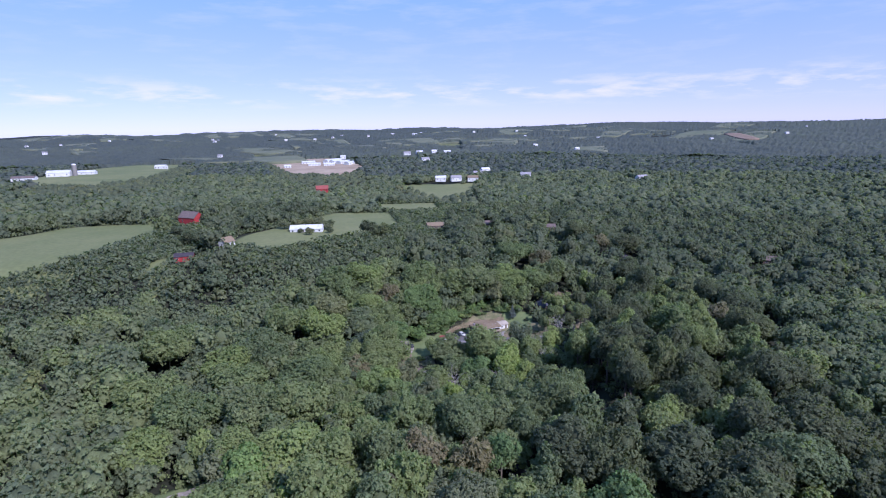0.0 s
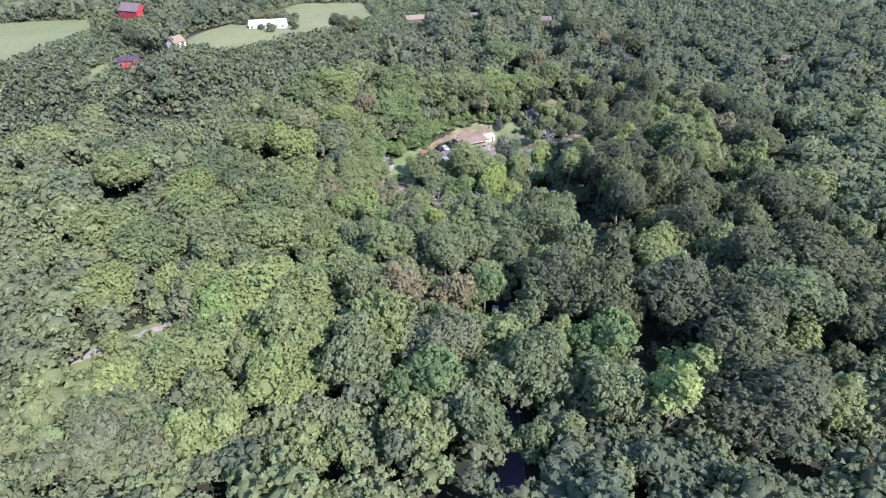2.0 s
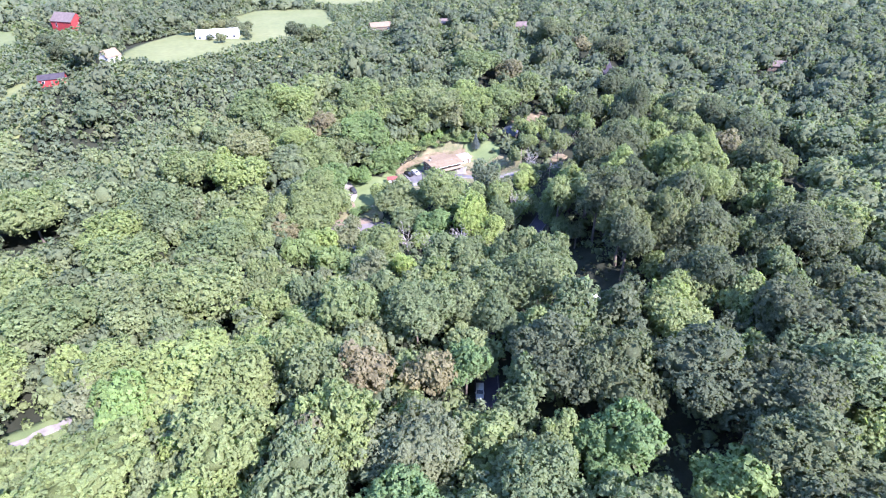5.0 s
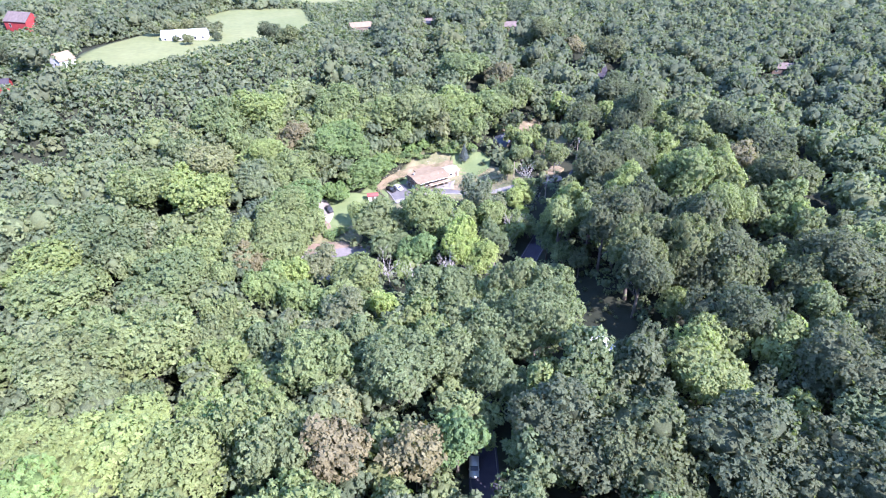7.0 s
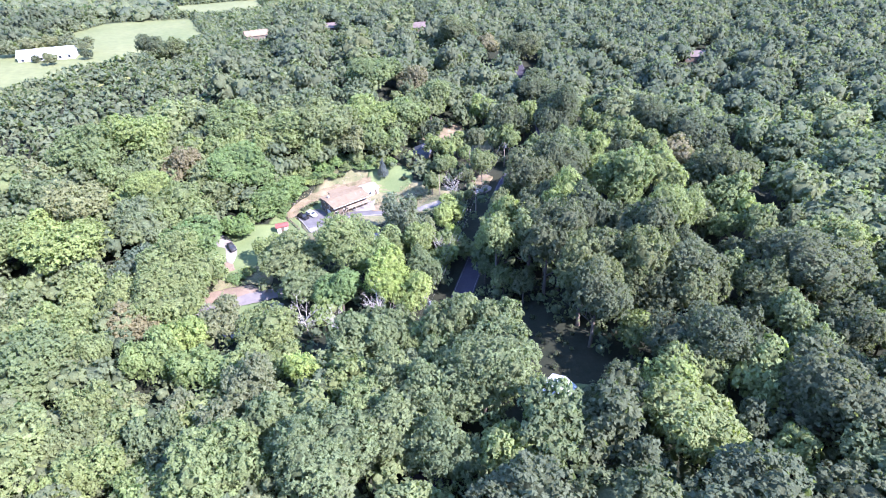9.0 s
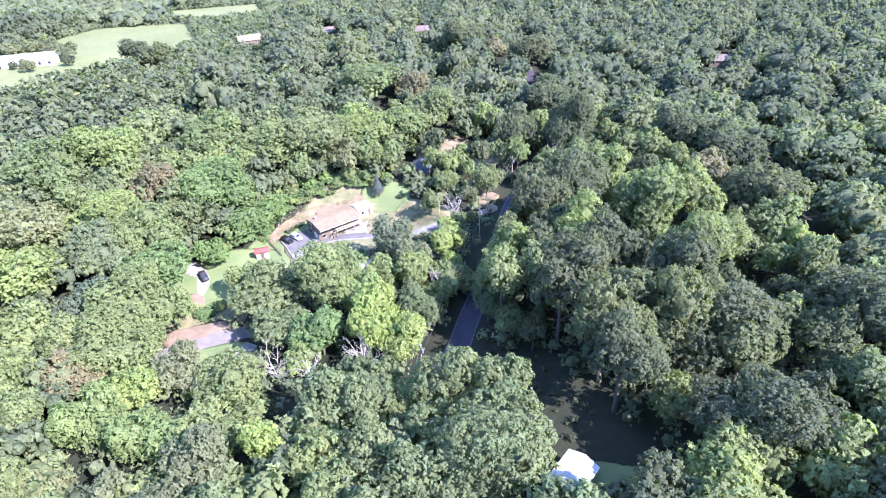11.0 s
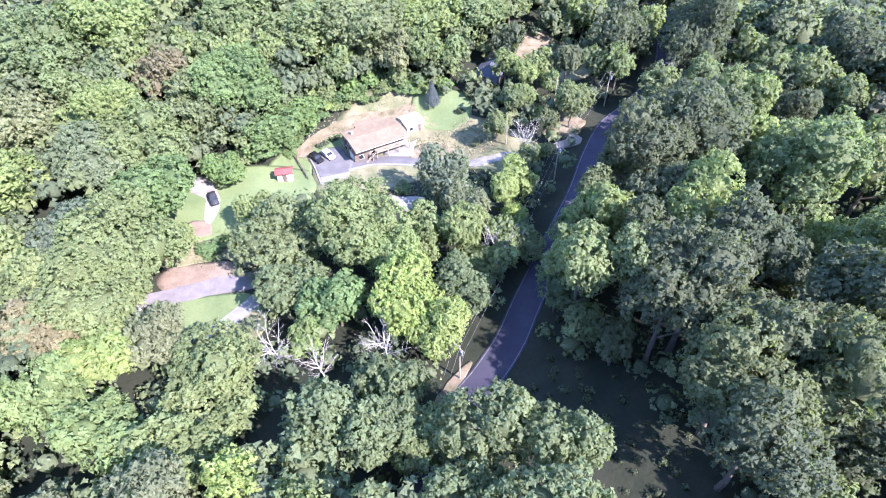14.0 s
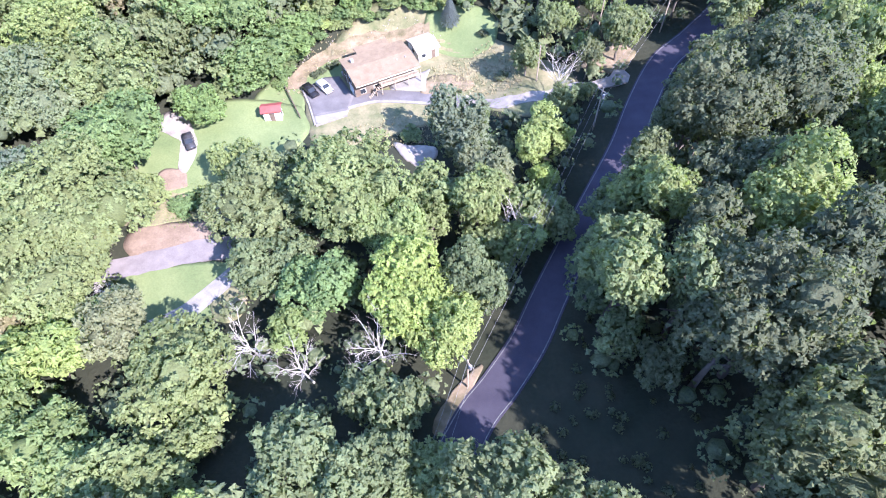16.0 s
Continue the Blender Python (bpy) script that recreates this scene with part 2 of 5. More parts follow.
HILLS += [(30, 140, 6, 30), (60, 160, 5, 25), (100, 150, 13, 35), (108, 220, 9, 35), (160, 270, 10, 45),
          (200, 190, 16, 60), (220, 360, 14, 80), (0, 70, 8, 60), (-120, 110, 5, 70), (120, 70, 14, 60), (120, 470, 18, 90)]
def ground_z(x, y):
    x = np.asarray(x, float); y = np.asarray(y, float)
    far = np.hypot(x, y)
    base = 19 + 7 * np.sin(x / 310 + .6) * np.cos(y / 270) + 5 * np.sin((x + y) / 173)
    s = np.full_like(x, 0.012); v = base * 0.012
    for hx, hy, hz, r in HILLS:
        w = np.exp(-((x - hx) ** 2 + (y - hy) ** 2) / (2 * r * r))
        s = s + w; v = v + w * hz
    z = v / s
    t = np.clip((far - 700) / 4000, 0, 1)
    z = z + t * (50 + 9 * np.sin(x / 520 + 1) * np.sin(y / 390) + 6 * np.sin(x / 230 + y / 310))
    pad = np.clip(1.6 - np.hypot((x - 21) / 21, (y - 271) / 14), 0, .6) / .6
    pad = pad * pad * (3 - 2 * pad)
    return z * (1 - pad)


def high(x, y):
    return float(ground_z(x, y))


# ---- builders ----
def part(name, bm, material, parent=None, label="", smooth=False):
    """Links a bmesh as one mesh object, under a thing or a part."""
    me = bpy.data.meshes.new(name)
    bm.to_mesh(me)
    bm.free()
    return hang(name, me, material, parent, label, smooth)


def hang(name, me, material, parent=None, label="", smooth=False):
    if material and not me.materials:
        me.materials.append(material)
    if smooth:
        me.polygons.foreach_set("use_smooth", [True] * len(me.polygons))
    ob = new(name, me)
    ob.parent = parent
    if label:
        ob["label"] = label
    return ob


def arrays(name, verts, faces):
    me = bpy.data.meshes.new(name)
    me.from_pydata(verts, [], faces)
    me.update()
    return me


def box(bm, lo, hi, bevel=0.0, m=None):
    c = [(a + b) / 2 for a, b in zip(lo, hi)]
    s = [abs(b - a) for a, b in zip(lo, hi)]
    r = bmesh.ops.create_cube(bm, size=1, matrix=(m or Matrix()) @ Matrix.Translation(c) @ Matrix.Diagonal((*s, 1)))
    if bevel:
        es = list({e for v in r["verts"] for e in v.link_edges})
        bmesh.ops.bevel(bm, geom=es, offset=bevel, segments=1, affect="EDGES")
    return bm


def boxed(name, lo, hi, material, parent, bevel=0.0, label=""):
    return part(name, box(bmesh.new(), lo, hi, bevel), material, parent, label)


def tube(bm, a, b, r0, r1, n=6):
    a, b = Vector(a), Vector(b)
    q = (b - a).to_track_quat("Z", "Y").to_matrix().to_4x4()
    m = Matrix.Translation((a + b) / 2) @ q
    bmesh.ops.create_cone(bm, cap_ends=True, segments=n, radius1=r0, radius2=r1, depth=(b - a).length, matrix=m)
    return bm


def prism(bm, outline, y0, y1, axis="y"):
    """An outline of (x, z) drawn out along y."""
    a = [bm.verts.new((x, y0, z)) for x, z in outline]
    b = [bm.verts.new((x, y1, z)) for x, z in outline]
    bm.faces.new(a)
    bm.faces.new(b[::-1])
    for i in range(len(a)):
        bm.faces.new((a[i - 1], b[i - 1], b[i], a[i]))
    bmesh.ops.recalc_face_normals(bm, faces=bm.faces[:])
    return bm


def thing(name, m, label, category, group="", kind=""):
    e = new(name)
    e.matrix_world = m
    e.empty_display_size = 0.2
    return tagged(e, label, category, group, kind)


# ---- the ground ----
def spread(lo, hi, core_lo, core_hi, step, grow):
    """Coordinates that are dense in the core and thin out."""
    a = list(np.arange(core_lo, core_hi, step))
    s, v = step, a[-1]
    while v < hi:
        s *= grow
        v += s
        a.append(min(v, hi))
    s, v = step, a[0]
    while v > lo:
        s *= grow
        v -= s
        a.insert(0, max(v, lo))
    return np.array(a)


gx, gy = spread(-4900, 4900, -50, 95, 1.7, 1.06), spread(-4900, 4900, 180, 310, 1.7, 1.06)
GX, GY = np.meshgrid(gx, gy)
GZ = ground_z(GX, GY)
cols, rows_n = len(gx), len(gy)
gv = np.stack([GX.ravel(), GY.ravel(), GZ.ravel()], 1).tolist()
gf = [(j * cols + i, j * cols + i + 1, (j + 1) * cols + i + 1, (j + 1) * cols + i) for j in range(rows_n - 1) for i in range(cols - 1)]
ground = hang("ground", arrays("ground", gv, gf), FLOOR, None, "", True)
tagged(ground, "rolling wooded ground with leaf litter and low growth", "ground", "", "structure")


def patch(name, outline, material, lift, label, rings=12, ragged=0.6, kind="structure", curved=True):
    """A piece of ground cover laid over the land, with a ragged edge; the outline is seen whole from its middle."""
    pts = []
    for i in range(len(outline)):
        p0, p1, p2, p3 = (Vector(outline[(i + k) % len(outline)]) for k in (-1, 0, 1, 2))
        for k in range(8):
            t = k / 8
            pts.append(0.5 * (2 * p1 + (p2 - p0) * t + (2 * p0 - 5 * p1 + 4 * p2 - p3) * t * t + (3 * p1 - p0 - 3 * p2 + p3) * t ** 3) if curved else p1.lerp(p2, t))
    c = sum(pts, Vector((0, 0))) / len(pts)
    rnd = random.Random(name + label)
    jut = [rnd.uniform(-ragged, ragged) for p in pts]
    pts = [p + (p - c).normalized() * (jut[i - 1] + jut[i] + jut[(i + 1) % len(jut)]) * 0.4 for i, p in enumerate(pts)]
    vs, fs, n = [(c.x, c.y, high(c.x, c.y) + lift)], [], len(pts)
    for r in range(1, rings + 1):
        for p in pts:
            q = c.lerp(p, r / rings)
            vs.append((q.x, q.y, high(q.x, q.y) + lift))
    for i in range(n):
        fs.append((0, 1 + i, 1 + (i + 1) % n))
    for r in range(rings - 1):
        a, b = 1 + r * n, 1 + (r + 1) * n
        fs += [(a + i, b + i, b + (i + 1) % n, a + (i + 1) % n) for i in range(n)]
    for i in range(n):
        x, y, z = vs[1 + (rings - 1) * n + i]
        vs.append((x, y, z - lift - 0.4))
    a, b = 1 + (rings - 1) * n, 1 + rings * n
    fs += [(a + i, b + i, b + (i + 1) % n, a + (i + 1) % n) for i in range(n)]
    ob = hang(name, arrays(name, vs, fs), material, None, "", True)
    return tagged(ob, label, name.replace("_", " "), "", kind)


def curve_points(ctrl, step=1.5):
    out = []
    for i in range(len(ctrl) - 1):
        p0, p1, p2, p3 = (Vector(ctrl[min(max(i + k, 0), len(ctrl) - 1)]) for k in (-1, 0, 1, 2))
        n = max(2, int((p2 - p1).length / step))
        for k in range(n):
            t = k / n
            out.append(0.5 * (2 * p1 + (p2 - p0) * t + (2 * p0 - 5 * p1 + 4 * p2 - p3) * t * t + (3 * p1 - p0 - 3 * p2 + p3) * t ** 3))
    return out + [Vector(ctrl[-1])]


def ribbon(name, ctrl, width, material, lift, label="", offset=0.0, parent=None, step=1.5, ragged=0.0):
    """A strip along a centre line: a road, a drive, a painted line, a kerb."""
    pts = curve_points(ctrl, step)
    vs, fs, rnd = [], [], random.Random(len(pts))
    for i, p in enumerate(pts):
        d = (pts[min(i + 1, len(pts) - 1)] - pts[max(i - 1, 0)]).normalized()
        side = Vector((d.y, -d.x))
        jut = {-0.5: rnd.uniform(-ragged, ragged), 0.5: rnd.uniform(-ragged, ragged)}
        for u, drop in ((-0.5, 0.6), (-0.5, 0), (-0.25, 0), (0, 0), (0.25, 0), (0.5, 0), (0.5, 0.6)):
            q = p + side * (offset + u * width + jut.get(u, 0.0))
            vs.append((q.x, q.y, high(q.x, q.y) + lift - drop + 0.02 * (1 - 4 * u * u)))
    for i in range(len(pts) - 1):
        fs += [(i * 7 + k, i * 7 + k + 1, i * 7 + k + 8, i * 7 + k + 7) for k in range(6)]
    return hang(name, arrays(name, vs, fs), material, parent, label)


ROAD = [(14, 60), (17, 100), (20, 136), (22.5, 160), (27, 182), (33.5, 195), (38.5, 201), (43.5, 207.5), (48.5, 216), (58, 231), (66.5, 244), (73, 256), (80, 266.5), (88, 273), (98, 283), (108, 300), (116, 325), (124, 360), (135, 410)]
road = ribbon("road", ROAD, 5.9, ASPHALT, 0.16)
tagged(road, "narrow worn asphalt country road with white edge lines", "road", "", "structure")
ribbon("edge_line", ROAD, 0.13, PAINT_LINE, 0.19, "faded white edge line", -2.6, road)
ribbon("edge_line", ROAD, 0.13, PAINT_LINE, 0.19, "faded white edge line", 2.6, road)
DRIVE_LINE = [(72, 264.5), (66.5, 262.4), (58.5, 261.2), (47, 260.8), (38, 264.6), (31.4, 266.3), (22, 268.1), (16.8, 267.9), (11.5, 266.2)]
drive = ribbon("driveway", DRIVE_LINE[4:], 3.4, DRIVE, 0.22)
tagged(drive, "curved asphalt driveway with pale edging beside the house", "driveway", "", "structure")
gravel = ribbon("gravel_drive", DRIVE_LINE[:5], 3.2, GRAVEL, 0.26, ragged=0.7)
tagged(gravel, "pale gravel drive mouth joining the road", "driveway", "", "structure")
FARM_LANE = [(-36, 225), (-22, 228.3), (-13, 230.5), (-3, 231)]
lane = ribbon("lane", FARM_LANE, 4.6, LANE, 0.24, ragged=0.3)
tagged(lane, "pale dusty lane between trees", "lane", "", "structure")
track = ribbon("lane", [(-112, 118), (-98, 127), (-88, 134), (-78, 141), (-68, 150)], 2.8, GRAVEL, 0.2, ragged=0.5)
tagged(track, "pale gravel track running through young trees", "lane", "", "structure")
patch("lawn", [(-99, 130), (-94, 121), (-86, 114), (-79, 121), (-71, 121), (-66, 132), (-74, 147), (-86, 141)], LAWN, 0.12, "rough green grass along the gravel track", 8)
spur = ribbon("lane", [(-4, 226), (-8, 221.5), (-12, 217.5), (-18, 214.5)], 3.4, CONCRETE, 0.26)
tagged(spur, "pale concrete track branching off the lane", "lane", "", "structure")
patch("parking_pad", [(3.4, 271.6), (7.7, 275.6), (11.2, 275.6), (14.6, 268.6), (13.8, 264.2), (6.2, 262.8), (5.2, 266.6)], DRIVE, 0.26, "grey asphalt parking pad beside the house", 8, 0.0, curved=False)
patch("parking_apron", [(6.2, 262.8), (13.8, 264.2), (13.4, 262.6), (7.1, 259.9)], CONCRETE, 0.26, "pale concrete strip along the edge of the pad", 6, 0.0, curved=False)
patch("gravel_yard", [(23.4, 252.8), (26.6, 251.4), (31.6, 250.2), (31.0, 247.4), (28.2, 245.8), (25.2, 248.2)], GRAVEL, 0.26, "pale gravel patch half shaded by a tree", 6, 0.4)
patch("lawn", [(-7.4, 221.8), (-2, 222), (-2.4, 216.2), (-6.8, 216.4)], DRYGRASS, 0.24, "pale dry grass beside the concrete track", 6, 0.3)
patch("bare_earth", [(-22.6, 249.6), (-18, 249.4), (-17, 245.2), (-21.4, 245.4)], SOIL, 0.24, "worn bare earth on the lawn by the parked car", 6, 0.4)
patch("bare_earth", [(30.6, 199.4), (34.6, 203.6), (36.2, 204.0), (33.4, 199.0), (30.0, 194.2), (28.4, 195.6)], BANK, 0.14, "brown earth verge round a utility pole", 6, 0.3)
patch("lawn", [(6.5, 255.5), (4.5, 264), (3, 275), (12, 288), (24, 293), (38, 289), (47, 281), (54, 273), (61, 268), (61, 258.5), (50, 256), (40, 260.5), (24, 256), (12, 252)], DRYGRASS, 0.16, "dry grass bank and worn yard round the house", 14)
patch("lawn", [(3, 272.5), (5, 279), (14, 284), (17, 281), (12.5, 276), (9, 272)], LAWN, 0.20, "mown green lawn strip behind the house", 8, 0.2)
patch("lawn", [(31, 284.5), (33, 291), (45, 290), (47, 281), (40, 279)], LAWN, 0.20, "mown green lawn corner beside the shed", 8, 0.3)
patch("lawn", [(-24, 262), (-8, 268), (3, 266), (5, 255), (-8, 247), (-18, 244), (-36, 250)], LAWN, 0.18, "bright mown lawn between trees and shed", 12)
patch("lawn", [(-25, 226), (-14, 228), (-5, 227), (-2, 219), (-12, 215.5), (-24, 216)], LAWN, 0.18, "mown grass verge along the lane", 8)
patch("lawn", [(-7, 264), (2, 262), (4.5, 268), (2.5, 277), (-3, 276)], LAWN, 0.15, "grass strip between garden shed and bank", 6)
patch("lawn", [(-29, 239), (-24, 236.5), (-13, 238), (-7, 235), (-6, 243), (-12, 247), (-24, 246)], DRYGRASS, 0.14, "rough uncut grass beside the lane", 8)
patch("bare_earth", [(-25, 236), (-14, 237.5), (-9, 234), (-11, 231), (-24, 230)], SOIL, 0.1, "reddish bare earth beside the lane", 6)
BANK_LINE = [(1.6, 272), (2.4, 277), (6, 281.6), (11.5, 284.6), (18, 286.2), (25, 286.8), (32, 286.4)]
bank = ribbon("earth_bank", BANK_LINE, 3.6, BANK, 0.34, step=1.4, ragged=0.35)
tagged(bank, "rough bank of dry grass and reddish earth behind the house", "bank", "", "structure")
patch("bare_earth", [(30, 272), (36, 274), (41, 270), (36, 267), (30, 268)], BANK, 0.24, "pale rubble and gravel at the end of the house", 6)

# ---- fields on the far slopes ----
FIELDS = [
    [(-262, 311), (-236, 347), (-226, 404), (-225, 440), (-235, 468), (-313, 466), (-348, 417), (-420, 400), (-385, 306)],
    [(-179, 308), (-171, 311), (-168, 325), (-177, 341), (-186, 328)],
    [(-148, 362), (-164, 408), (-136, 451), (-122, 500), (-113, 551), (-56, 557), (-38, 474), (-54, 424), (-86, 390), (-117, 355)],
    [(-90, 632), (-10, 642), (-2, 560), (-57, 553)],
    [(-77, 873), (0, 890), (52, 885), (32, 763), (-6, 682), (-20, 760)],
    [(-680, 800), (-500, 780), (-480, 860), (-495, 950), (-560, 1149), (-620, 1379), (-730, 1329), (-690, 987)],
    [(-560, 1640), (-470, 1640), (-440, 1720), (-520, 1800), (-600, 1750)],
    [(-130, 1560), (-80, 1570), (-70, 1720), (-150, 1740)],
    [(0, 1960), (70, 1970), (60, 2130), (-20, 2120)],
]
far_rnd = random.Random(4)
for k in range(46):  # strips of farmland far off
    y = far_rnd.uniform(1500, 4300)
    x, rx, ry = far_rnd.uniform(-0.85, 0.6) * y, far_rnd.uniform(60, 260) * y / 2500, far_rnd.uniform(30, 80) * y / 2500
    FIELDS.append([(x + rx * math.cos(a) * far_rnd.uniform(0.7, 1.1), y + ry * math.sin(a) * far_rnd.uniform(0.7, 1.1)) for a in (0, 0.8, 1.6, 2.4, 3.2, 4.0, 4.8, 5.6)])
for i, f in enumerate(FIELDS):
    c = sum((Vector(p) for p in f), Vector((0, 0))) / len(f)
    f = [tuple(Vector(p) * ((0.95 if i < 4 else 0.9) if Vector(p).length < c.length else 1.0)) for p in f]
    patch("field", f, FIELD if i < 9 else FARFIELD, 0.9 if i < 9 else 7.0, "pale green mown hay field among woods", 14 if i < 9 else 5, 3.0)
patch("field", [(1062, 1960), (1112, 1960), (1150, 2160), (1100, 2180)], SOIL, 10.0, "reddish ploughed field far off among woods", 5, 5.0)
FIELDS.append([(1062, 1960), (1112, 1960), (1150, 2160), (1100, 2180)])
YARD = [(-442, 1367), (-285, 1042), (-196, 1026), (-161, 1160), (-273, 1420), (-440, 1480)]
patch("field", [tuple((Vector(p) - Vector((-295, 1200))) * 1.18 + Vector((-295, 1165))) for p in YARD], FIELD, 0.9, "rough pale grass round the work yard", 10, 4.0)
patch("work_yard", YARD, YARDEARTH, 1.2, "graded bare earth yard round white sheds", 10, 4.0)
CLEAR = [((20, 271), 27, 21), ((-14, 256), 20, 11), ((-12, 222), 12, 7.5), ((-18, 233), 7, 5), ((52, 259), 9, 5), ((74, 297), 9, 7), ((53.5, 166), 7, 5), ((117, 352), 9, 9), ((53, 294), 6, 6), ((52, 190), 9, 9), ((18, 252), 14, 8), ((-15, 243), 8, 6), ((52, 262), 12, 7), ((45, 286), 4, 5), ((44, 273), 8.5, 8), ((-91, 131.5), 7, 5), ((-81, 139), 7, 5), ((-86, 124), 6, 8), ((-74, 131), 6, 8), ((-78, 121), 9, 8), ((-80, 129.5), 6, 6), ((46, 193), 9, 9), ((28, 249.5), 4.5, 4.5), ((64, 306), 10, 6), ((80, 293), 6, 7), ((67, 270), 6, 5), ((57, 177), 9, 9), ((47, 159.5), 4, 4), ((58, 161), 5, 3)]


HOMES = [(-221.5, 471.5, 16), (-165, 335, 9), (-149.5, 365, 9), (-110, 428, 16), (-165, 744, 14), (-8, 458, 11), (35, 468, 12), (93, 457, 11), (-1, 902, 30), (50, 900, 16), (218, 352, 9), (53.5, 294, 6)]


def inside(x, y, poly):
    hit = np.zeros_like(x, bool)
    for i in range(len(poly)):
        (x0, y0), (x1, y1) = poly[i - 1], poly[i]
        if y0 != y1:
            hit ^= ((y0 > y) != (y1 > y)) & (x < (x1 - x0) * (y - y0) / (y1 - y0) + x0)
    return hit


def open_land(x, y, sight=True):
    """True where no tree stands: clearings, roads, fields, and (sight) ground where trees would hide fields and farms
    from the camera.
    """
    x, y = np.asarray(x, float), np.asarray(y, float)
    out = np.zeros_like(x, bool)
    for (cx, cy), rx, ry in CLEAR:
        out |= ((x - cx) / rx) ** 2 + ((y - cy) / ry) ** 2 < 1
    for p in curve_points(ROAD, 3):
        wide = 5.5 if 128 < p.y < 143 or 184 < p.y < 300 else 2.6
        out |= np.hypot(x - p.x, y - p.y) < wide
    for f in FIELDS + [YARD]:
        out |= inside(x, y, f)
    for hx, hy, r in HOMES:
        out |= np.hypot(x - hx, y - hy) < r
    if sight:  # edges kept low to fit the camera's view of the land beyond
        for ex, ey, ez in ((0, 0, 110), (20, 115, 84)):
            low = np.maximum(ez - ground_z(x, y), 30)
            for top in (4, 8, 12, 16, 20):
                k = low / (low - top)
                px, py = ex + (x - ex) * k, ey + (y - ey) * k
                if top > 4:
                    for f in (FIELDS + [YARD] if top == 12 else FIELDS[:5] + [YARD]):
                        out |= inside(px, py, f)
                for hx, hy, r in HOMES:
                    out |= np.hypot(px - hx, py - hy) < r * (0.95 if hy < 600 else 0.75)
    return out


# ---- trees ----
def crown_lobes(rnd, boughs, twigs, flat=0.9):
    """Masses that make up a crown of radius about 1: a middle, boughs round it, and clumps on each of them."""
    lobes = [(0, 0, -0.12, 0.6)]
    for i in range(boughs):
        a = i * 2.4 + rnd.uniform(-0.5, 0.5)
        u = -0.4 + 1.35 * ((i * 0.618) % 1) + rnd.uniform(-0.12, 0.12)
        w = math.sqrt(max(0.05, 1 - u * u))
        d, r = rnd.uniform(0.4, 0.58), rnd.uniform(0.32, 0.46)
        way = Vector((w * math.cos(a), w * math.sin(a), u))
        c = way * d
        lobes.append((c.x, c.y, c.z * flat, r))
        for j in range(twigs):
            out = (way + Vector((rnd.gauss(0, 0.7), rnd.gauss(0, 0.7), rnd.gauss(0.15, 0.6)))).normalized()
            e, q = c + out * r * rnd.uniform(0.8, 1.0), rnd.uniform(0.1, 0.18)
            lobes.append((e.x, e.y, e.z * flat, q))
    lobes = np.array(lobes)
    reach = np.sort(np.hypot(lobes[:, 0], lobes[:, 1]) + lobes[:, 3])
    return lobes * (1.04 / reach[int(len(reach) * 0.85)]) if boughs else lobes * 1.6


def leaf_faces(rng, lobes, tufts, leaves, tuft_r, slim=0.75, order=0.8, leaf=1.0):
    """Tufts of leaves over the lobes, each a small dome of three-cornered leaf sprays: vertices, faces, normals, tones."""
    w = lobes[:, 3] ** 1.7
    n = tufts * 5
    k = rng.choice(len(lobes), n, p=w / w.sum())
    d = rng.normal(size=(n, 3))
    d /= np.linalg.norm(d, axis=1, keepdims=True)
    p = lobes[k, :3] + d * lobes[k, 3:4] * (1.04 - 0.3 * rng.random((n, 1)) ** 2)
    gap = np.linalg.norm(p[:, None] - lobes[None, :, :3], axis=2) / lobes[None, :, 3]
    keep = (gap.min(1) > 0.72) & (p[:, 2] > -0.4)
    p, d, k = p[keep][:tufts], d[keep][:tufts], k[keep][:tufts]
    size = tuft_r * rng.uniform(0.6, 1.35, (len(p), 1))
    bough_shade = rng.uniform(-0.15, 0.15, len(lobes))[k] + rng.uniform(-0.08, 0.08, len(k))
    p, d, size, bough_shade = (np.repeat(a, leaves, 0) for a in (p, d, size, bough_shade))
    m = len(p)
    e = rng.normal(size=(m, 3))
    e = e / np.linalg.norm(e, axis=1, keepdims=True) + d * order + np.array([0, 0, 0.25])
    e /= np.linalg.norm(e, axis=1, keepdims=True)
    c = p + e * size * rng.uniform(0.35, 1.1, (m, 1))
    nr = e + rng.normal(size=(m, 3)) * 0.45 + np.array([0, 0, 0.4])
    nr /= np.linalg.norm(nr, axis=1, keepdims=True)
    t = np.cross(nr, rng.normal(size=(m, 3)))
    t /= np.linalg.norm(t, axis=1, keepdims=True)
    b = np.cross(nr, t)
    s = leaf * size * rng.uniform(0.3, 0.62, (m, 1)) * (14 / leaves) ** 0.5
    a = s * slim
    v = np.stack([c - t * s - nr * s * 0.25, c + t * s * 0.6 - b * a - nr * s * 0.2, c + t * s * 0.6 + b * a], 1).reshape(-1, 3)
    f = np.arange(m * 3).reshape(-1, 3)
    soft = nr * 0.6 + d * 0.35 + np.array([0, 0, 0.35])
    soft /= np.linalg.norm(soft, axis=1, keepdims=True)
    return v, f, np.repeat(soft, 3, 0), np.repeat(bough_shade, 3)


